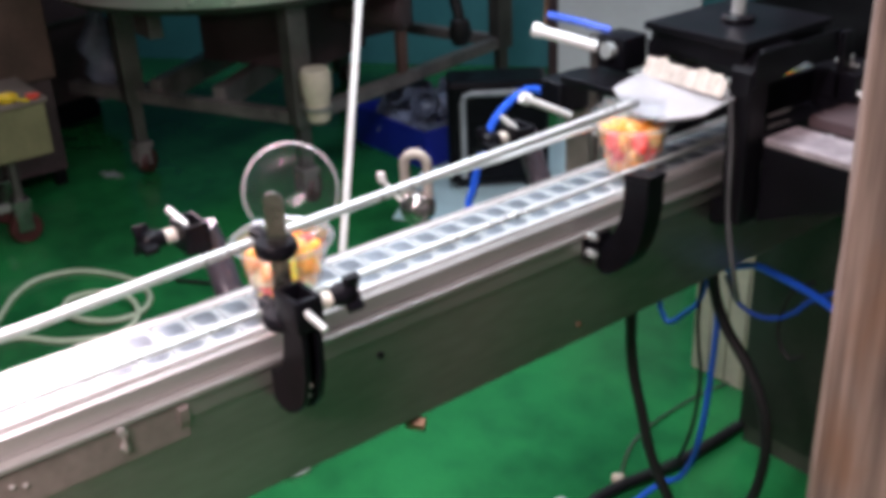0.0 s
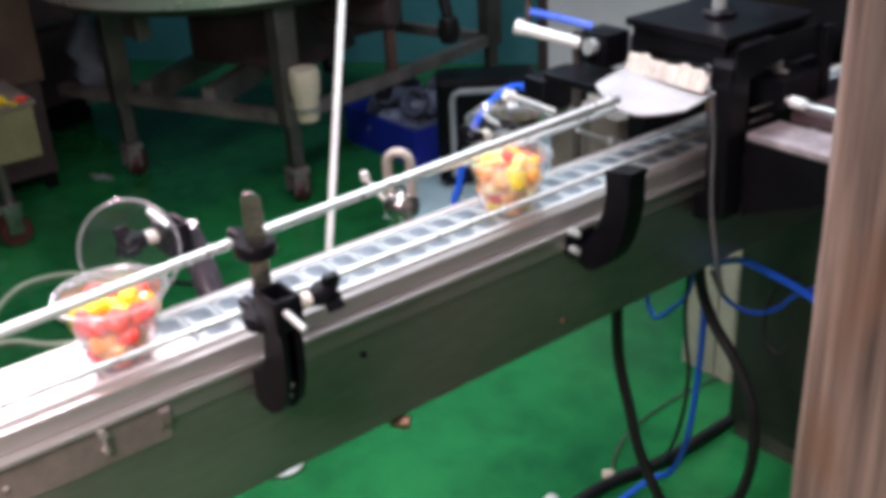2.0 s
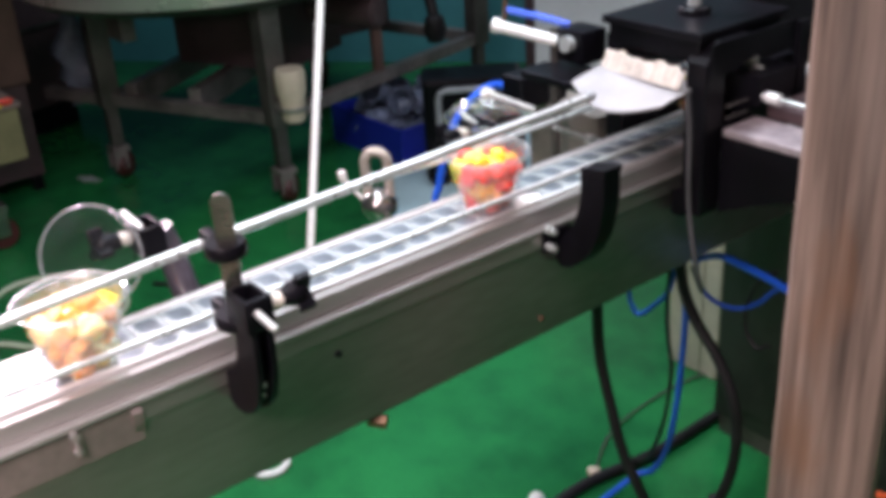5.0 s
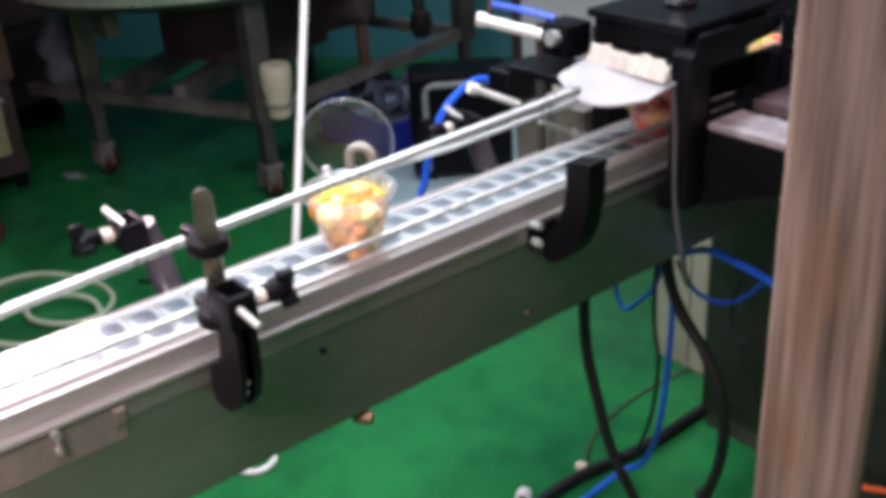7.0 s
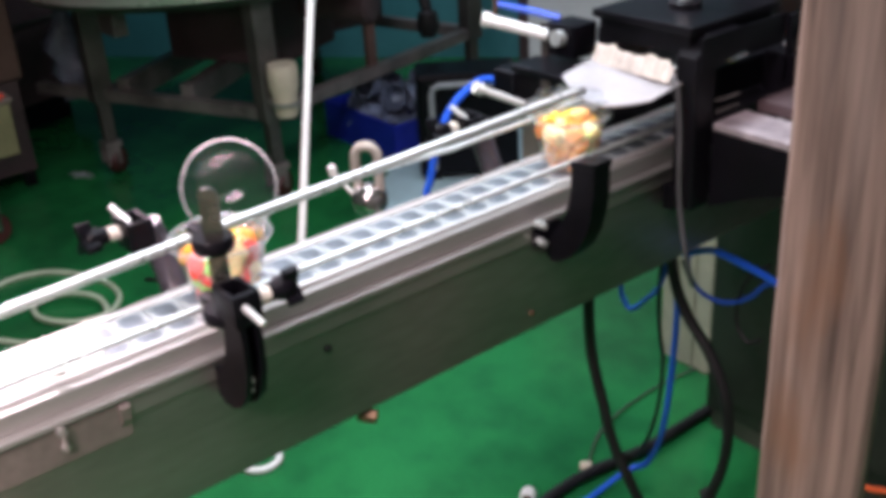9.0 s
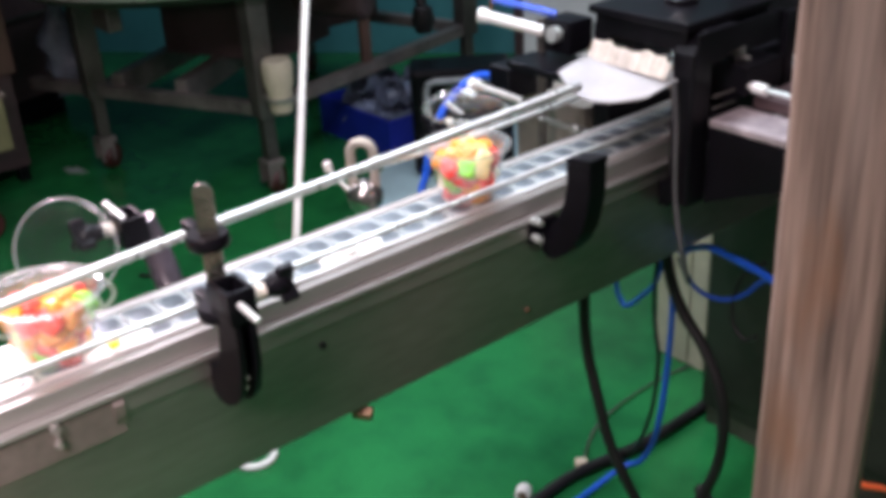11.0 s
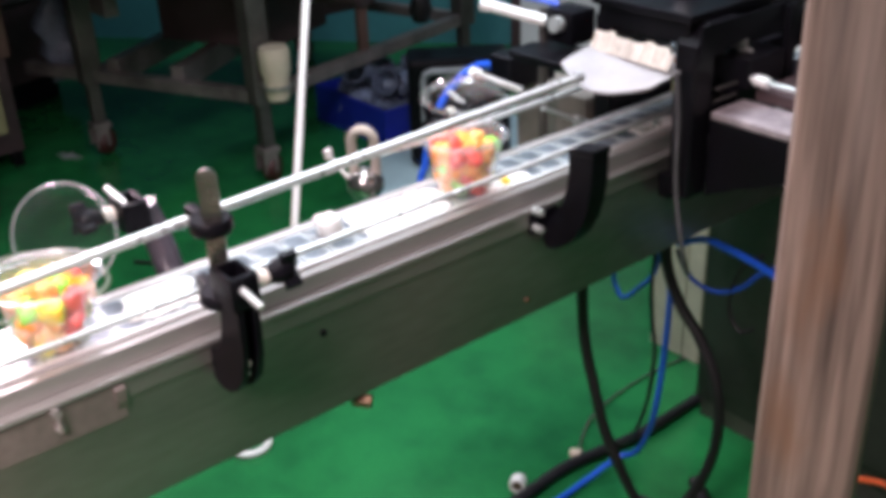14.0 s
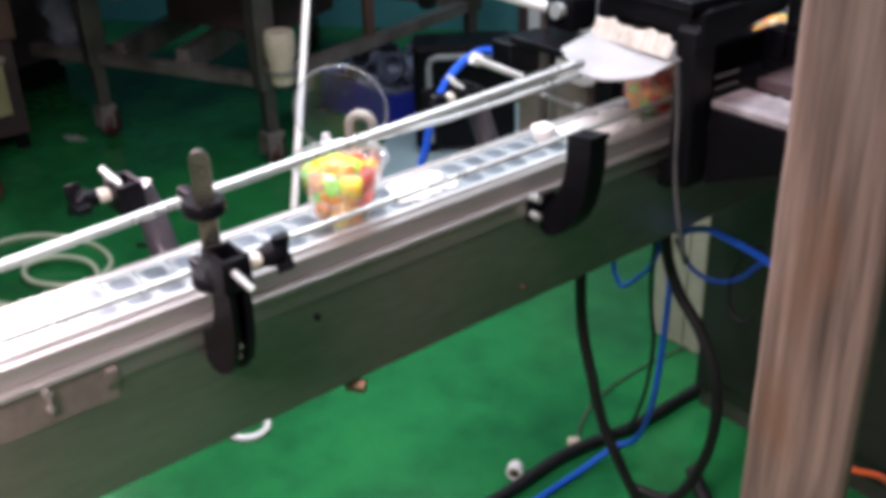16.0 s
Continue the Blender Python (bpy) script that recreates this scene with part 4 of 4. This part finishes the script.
for i in range(28):
    s = new("scrap_container", shell)
    s.matrix_world = pose(-2.26, 2.45, 0, 0, 0, 0) @ pose(rnd.uniform(-0.17, 0.17), rnd.uniform(-0.10, 0.10), 0.075 + 0.045 * (i // 7) + rnd.uniform(0, 0.02), rnd.choice((-1, 1)) * rnd.uniform(60, 120), rnd.uniform(-30, 30), rnd.uniform(0, 360))
    tagged(s, "empty clear plastic container in the crate", "container", "scrap containers")

case = thing("black_case", "black plastic equipment case with metal edge frame", "case", -1.79, 2.22, 0.0065, 53)
part("body", Geo().box(0.0, 0.36, 0.0, 0.18, 0.02, 0.40, b=0.02), BLACK, case, smooth=False)
part("edge_frame", Geo().tube([(0.055, -0.008, 0.05), (0.055, -0.008, 0.33), (0.062, -0.008, 0.352), (0.085, -0.008, 0.362), (0.28, -0.008, 0.362)], 0.011, 8), GREY_TRIM, case, "dull grey edge frame")
for x in (0.05, 0.30):
    part("foot", Geo().box(x - 0.03, x + 0.03, 0.02, 0.16, 0, 0.02), RUBBER, case, smooth=False)
cable("air_hose", [(-0.20, 1.15, 0.60), (-0.33, 1.165, 0.64), (-0.37, 1.178, 0.706), (-0.37, 1.190, 0.74), (-0.37, 1.203, 0.786), (-0.37, 1.225, 0.835), (-0.37, 1.255, 0.870), (-0.37, 1.297, 0.893), (-0.365, 1.336, 0.899), (-0.33, 1.37, 0.885)], 0.0075, BLUE_HOSE, "bright blue air hose arching behind the belt", "hose", 8)
sensor = thing("air_nozzle", "steel air nozzle on a black holder behind the belt", "nozzle")
part("barrel", Geo().tube([(-0.262, 1.230, 0.928), (-0.235, 1.304, 0.888)], 0.0062, 12).tube([(-0.266, 1.219, 0.934), (-0.262, 1.232, 0.927)], 0.0105, 12), WHITE, sensor)
part("holder", Geo().box(-0.30, -0.245, 1.29, 1.40, 0.886, 0.945, b=0.006), BLACK, sensor, smooth=False)
white_cab = thing("white_cabinet", "pale white cabinet standing before the teal wall", "cabinet", -2.60, 3.58, 0, 39.5)
part("body", Geo().box(0.0, 0.62, -0.35, 0.05, 0.0, 1.6, b=0.006), CAB_WHITE, white_cab, smooth=False)
part("edge", Geo().box(-0.045, -0.002, -0.35, 0.05, 0.0, 1.6, b=0.004), DARK_HOUSING, white_cab, "dark side edge", False)
hang = thing("hanging_hose", "black hose with bulb end hanging by the machine", "hose", -2.02, 2.46, 0)
part("hose", Geo().tube(smooth_path([(-0.03, 0.0, H), (-0.03, 0, 1.2), (-0.02, 0, 0.70), (0.01, 0, 0.56)], 8), 0.022, 10), RUBBER, hang)
part("bulb", Geo().lathe([(0.0005, 0.45), (0.03, 0.46), (0.045, 0.50), (0.035, 0.55), (0.0005, 0.57)], 14, pose(0.015, 0, 0)), RUBBER, hang)
housing = thing("dark_housing", "dark maroon machine housing behind the frame", "machine", -3.75, 1.50, 0, 20)
part("body", Geo().box(-0.5, 0.22, -0.75, 0.12, 0.12, 1.5, b=0.01), DARK_HOUSING, housing, smooth=False)
part("base", Geo().box(-0.45, 0.17, -0.70, 0.07, 0.0, 0.12), BLACK_METAL, housing, smooth=False)
part("trim", Geo().box(0.221, 0.228, -0.70, 0.08, 0.46, 0.475), DARK_STEEL, housing, smooth=False)


# ---- light fixtures ----
wl = thing("work_light_fixture", "white work light hanging over the conveyor", "work light", 0.62, -0.42, 1.63)
part("housing", Geo().box(-0.15, 0.15, -0.27, 0.27, 0.0, 0.03, b=0.004), WHITE, wl, smooth=False)
part("cord", Geo().tube([(0, 0, 0.03), (0, 0, H - 1.632)], 0.005, 8), RUBBER, wl)

# The fixture at (-3.5, 0.55) is added to go with the belt glare lamp.
for x, y, z in ((0.55, -0.10, 2.44), (-2.45, 2.25, H), (-3.5, 0.55, H), (-0.29, 1.20, 2.34), (0.42, 2.75, H)):
    fx = thing("ceiling_light", "white twin-tube ceiling light fixture", "ceiling light", x, y, z, group="ceiling lights")
    part("housing", Geo().box(-0.16, 0.16, -0.72, 0.72, -0.03, -0.002, b=0.004), WHITE, fx, smooth=False)
    if z < H:
        for k in (-0.5, 0.5):
            part("hanger", Geo().tube([(0, k, -0.002), (0, k, H - z - 0.001)], 0.004, 6), STEEL, fx)


scuff = thing("floor_scuff", "pale powdery scuff on the green floor by the machine", "powder", -2.84, 1.36, 0)
rn = random.Random(3)
g = Geo()
for _ in range(160):
    cx, cy, q = rn.gauss(0, 0.022), rn.gauss(0, 0.014), rn.uniform(0.0015, 0.0035)
    g.prism([(cx + cy + q * math.cos(a), cy + q * math.sin(a)) for a in (k * math.pi / 3 for k in range(6))], 0.0, rn.uniform(0.001, 0.003), Matrix.Identity(4))
part("powder", g, GREY_TRIM, scuff, smooth=False)
tagged(scuff, kind="stuff")


# ---- filled containers ----
SPEED = 0.196
HINGE = Vector((-0.76, 0.65, 0)).normalized()
RIM_Z = 0.084
cup_mesh = Geo().lathe([(0.0005, 0.0), (0.0365, 0.0), (0.0385, 0.003), (0.0560, 0.076), (0.0605, 0.078), (0.0620, 0.081), (0.0605, 0.084), (0.0555, 0.0835), (0.0540, 0.079), (0.0372, 0.0045), (0.0005, 0.0015)], 40)
CUP = cup_mesh.mesh("shell", CLEAR, True)
lid_prof = [(0.0005, 0.010), (0.045, 0.010), (0.0485, 0.008), (0.051, -0.004), (0.0535, -0.006), (0.0585, -0.0055), (0.0605, -0.0080), (0.0585, -0.0105), (0.0525, -0.0095), (0.0495, -0.0055), (0.0470, 0.006), (0.0445, 0.0085), (0.0005, 0.0085)]
LID = Geo().lathe(lid_prof, 36, Matrix.Translation(Vector((-HINGE.x, -HINGE.y, 0)) * 0.061)).mesh("lid", LID_CLEAR, True)
BEAD_RING = lambda r, z, w, m=None: Geo().lathe([(r + w * math.cos(radians(a)), z + w * math.sin(radians(a))) for a in range(0, 360, 60)], 40, m)
LID_BEAD = BEAD_RING(0.0600, -0.008, 0.0015, Matrix.Translation(Vector((-HINGE.x, -HINGE.y, 0)) * 0.061)).mesh("lid_bead", BEAD, True)
CUP_BEAD = BEAD_RING(0.0620, 0.081, 0.0016).mesh("rim_bead", BEAD, True)
TAB = Geo().box(-0.020, 0.020, -0.004, 0.008, -0.002, 0.0, pose(0, 0, 0, 0, 0, math.degrees(math.atan2(HINGE.y, HINGE.x)) - 90)).mesh("hinge_tab", CLEAR)


def blob(name, mat, seed, r=0.0150):
    """A soft sweet: a rounded chunk, more boxy or more round by its seed, with dents."""
    rn = random.Random(seed)
    bm = bmesh.new()
    bmesh.ops.create_icosphere(bm, subdivisions=3, radius=1)
    off = Vector((rn.uniform(0, 9), rn.uniform(0, 9), rn.uniform(0, 9)))
    power = rn.uniform(2.2, 4.5)
    stretch = (rn.uniform(0.95, 1.25), rn.uniform(0.8, 1.0), rn.uniform(0.62, 0.85))
    for v in bm.verts:
        d = v.co.normalized()
        k = sum(abs(a) ** power for a in d) ** (-1 / power)
        d = d * (k * (1 + 0.20 * noise.noise(d * 1.7 + off) + 0.05 * noise.noise(d * 5 + off)))
        v.co = Vector([a * b for a, b in zip(d, stretch)]) * r * 0.92
    me = bpy.data.meshes.new(name)
    bm.to_mesh(me)
    bm.free()
    me.materials.append(mat)
    me.shade_smooth()
    return me


SWEET = {k: [blob("sweet", m, i * 7 + j) for j in range(4)] for i, (k, m) in enumerate(CANDY.items())}


def build_container(seed, colours, label):
    c = thing("candy_container", label, "container", group="filled containers")
    s = part("shell", CUP, None, c, "clear plastic tapered shell")
    s.visible_shadow = False
    rn = random.Random(seed)
    for z, n, rad in ((0.0145, 6, 0.0215), (0.029, 7, 0.0260), (0.043, 8, 0.0310), (0.058, 9, 0.0350), (0.065, 5, 0.018)):
        a0 = rn.uniform(0, 360)
        for k in range(n + 1):
            a = radians(a0 + 360 * k / n + rn.uniform(-9, 9))
            rr = rad * rn.uniform(0.93, 1.04) if k < n else 0.0
            ob = new("sweet", rn.choice(SWEET[rn.choice(colours)]))
            ob.parent = c
            ob.matrix_local = pose(rr * math.cos(a), rr * math.sin(a), z + rn.uniform(-0.003, 0.003), rn.uniform(0, 360), rn.uniform(0, 360), rn.uniform(0, 360)) @ Matrix.Scale(rn.uniform(1.0, 1.2), 4)
    lid = part("lid", LID, None, c, "thin clear hinged lid")
    lid.visible_shadow = False
    for bead, mother in ((CUP_BEAD, c), (LID_BEAD, lid)):
        rb = part(bead.name, bead, None, mother)
        rb.visible_shadow = False
    t = part("hinge_tab", TAB, None, lid)
    t.visible_shadow = False
    return c, lid


O, R, Y, G, W, P = "orange", "red", "yellow", "green", "white", "peach"
BATCH = [
    (1.552, True, [O, Y, G, R], "clear container with orange, yellow and green sweets"),
    (1.200, False, [O, R, P, R, O], "clear container full of red and orange sweets"),
    (0.593, False, [P, O, P, R, Y, W], "clear container full of orange and peach sweets"),
    (0.010, False, [R, R, Y, O, P, Y], "clear container full of red, yellow and orange sweets"),
    (-0.591, False, [O, P, O, W, P, Y], "clear container full of peach and yellow sweets"),
    (-1.177, False, [O, P, R, O, Y, P, W, R, O, P, G], "clear container full of pink and orange sweets with a green one"),
    (-1.774, False, [R, G, O, R, P], "clear container full of red, green and orange sweets"),
    (-2.366, False, [G, Y, O, R, P], "clear container full of green, yellow and orange sweets"),
]
containers = [(y0, past, *build_container(11 + i, cols, lab)) for i, (y0, past, cols, lab) in enumerate(BATCH)]

# ---- sweets and sugar lost on the belt ----
spill = []
for y14, x, r, lab in ((0.845, -0.006, 0.0175, "round white sweet lying on the moving chain"), (1.44, 0.036, 0.010, "small sugared sweet lying on the moving chain"), (1.12, 0.036, 0.008, "small yellow sweet crumb on the moving chain")):
    s = thing("loose_sweet", lab, "sweet", x, 0, 0)
    part("sweet_body", blob("sweet_body", CANDY["yellow"] if r < 0.009 else SUGAR, 90 + int(r * 1e4), r), None, s)
    spill.append((s, x, y14 - SPEED * 14.5, BELT + r * 0.86))


def patch(x, y, l, w, seed, label):
    rn = random.Random(seed)
    s = thing("sugar_spill", label, "sugar")
    g = Geo()
    for _ in range(130):
        cx, cy, q = rn.uniform(-w / 2, w / 2), max(-l * 0.6, min(l * 0.6, rn.gauss(0, l / 3))), rn.uniform(0.004, 0.013)
        g.prism([(cx + q * rn.uniform(0.7, 1.2) * math.cos(a), cy + q * 1.3 * rn.uniform(0.7, 1.2) * math.sin(a)) for a in (k * math.pi / 4 for k in range(8))], 0, rn.uniform(0.0015, 0.0035), Matrix.Identity(4))
    part("grains", g, SUGAR, s, smooth=False)
    tagged(s, kind="stuff")
    spill.append((s, x, y, BELT + 0.001))


patch(0.005, 0.955 - SPEED * 14.5, 0.11, 0.06, 1, "white sugar spilled along the chain")
patch(0.030, 1.05 - SPEED * 12.5, 0.06, 0.022, 2, "white sugar streak on the chain")
patch(0.034, 0.742 - SPEED * 3.5, 0.02, 0.012, 3, "small sugar crumbs on the chain")
patch(0.0, 0.60 - SPEED * 14.5, 0.06, 0.05, 4, "sugar dust on the chain")
patch(0.034, 0.73 - SPEED * 12.5, 0.05, 0.016, 5, "sugar crumbs beside a container")


# ---- what moves ----
STOP_Y, HOLD = 1.48, 1.33
TIMES = [i * 0.25 for i in range(65)]


def travel(y0, past, t):
    if past:
        return y0 + SPEED * t
    arrive = (STOP_Y - y0) / SPEED
    return y0 + SPEED * t if t < arrive else STOP_Y + SPEED * max(0.0, t - arrive - HOLD)


LID_ROWS = [(-9, 112, 0), (0.70, 112, 0), (0.745, 102, -2), (0.80, 76, -1), (0.835, 66, 3), (0.88, 57, 6), (0.93, 48, 6), (0.977, 40, 5), (1.067, 26, 4), (1.20, 10, 3), (1.28, 1, 0), (99, 1, 0)]


def lid_pose(y):
    for (a, u, p), (b, v, q) in zip(LID_ROWS, LID_ROWS[1:]):
        if y <= b:
            f = (y - a) / (b - a)
            op, tw = u + (v - u) * f, p + (q - p) * f
            break
    axis = Vector((-HINGE.y, HINGE.x, 0))
    sag = 0.094 * max(0.0, min(0.36, 0.64 - y))
    return Matrix.Translation(HINGE * 0.061 + Vector((0, 0, RIM_Z + 0.010 - 0.038 * max(0.0, min(1.0, (op - 45) / 60)) - sag))) @ Matrix.Rotation(radians(tw), 4, HINGE) @ Matrix.Rotation(radians(op), 4, axis)


def motions():
    walk(chain, [(t, pose(0, SPEED * t, 0)) for t in (0.0, 4.0, 8.0, 12.0, 16.0)])
    for y0, past, c, lid in containers:
        arrive = 99 if past else (STOP_Y - y0) / SPEED
        ts = sorted({t for t in TIMES} | {round(t * FPS) / FPS for t in (arrive, arrive + HOLD) if 0 < t < 16})
        walk(c, [(t, pose(0.006, travel(y0, past, t), BELT + 0.0012)) for t in ts])
        walk(lid, [(t, lid_pose(travel(y0, past, t))) for t in TIMES])
    for s, x, y0, z in spill:
        walk(s, [(t, pose(x, y0 + SPEED * t, z)) for t in (0.0, 8.0, 16.0)])
    rows = [(0.0, 0.0)]
    for y0, past, c, lid in containers[1:7]:
        a = (STOP_Y - y0) / SPEED
        for t, v in ((a - 0.40, 0.0), (a - 0.22, 1.0), (a + 1.05, 1.0), (a + 1.25, 0.0)):
            if rows[-1][0] + 0.05 < t < 15.9:
                rows.append((t, v))
    rows.append((16.0, rows[-1][1]))
    walk(pusher, [(t, pose(-0.021 * v, -0.105 * v, 0)) for t, v in rows])


motions()
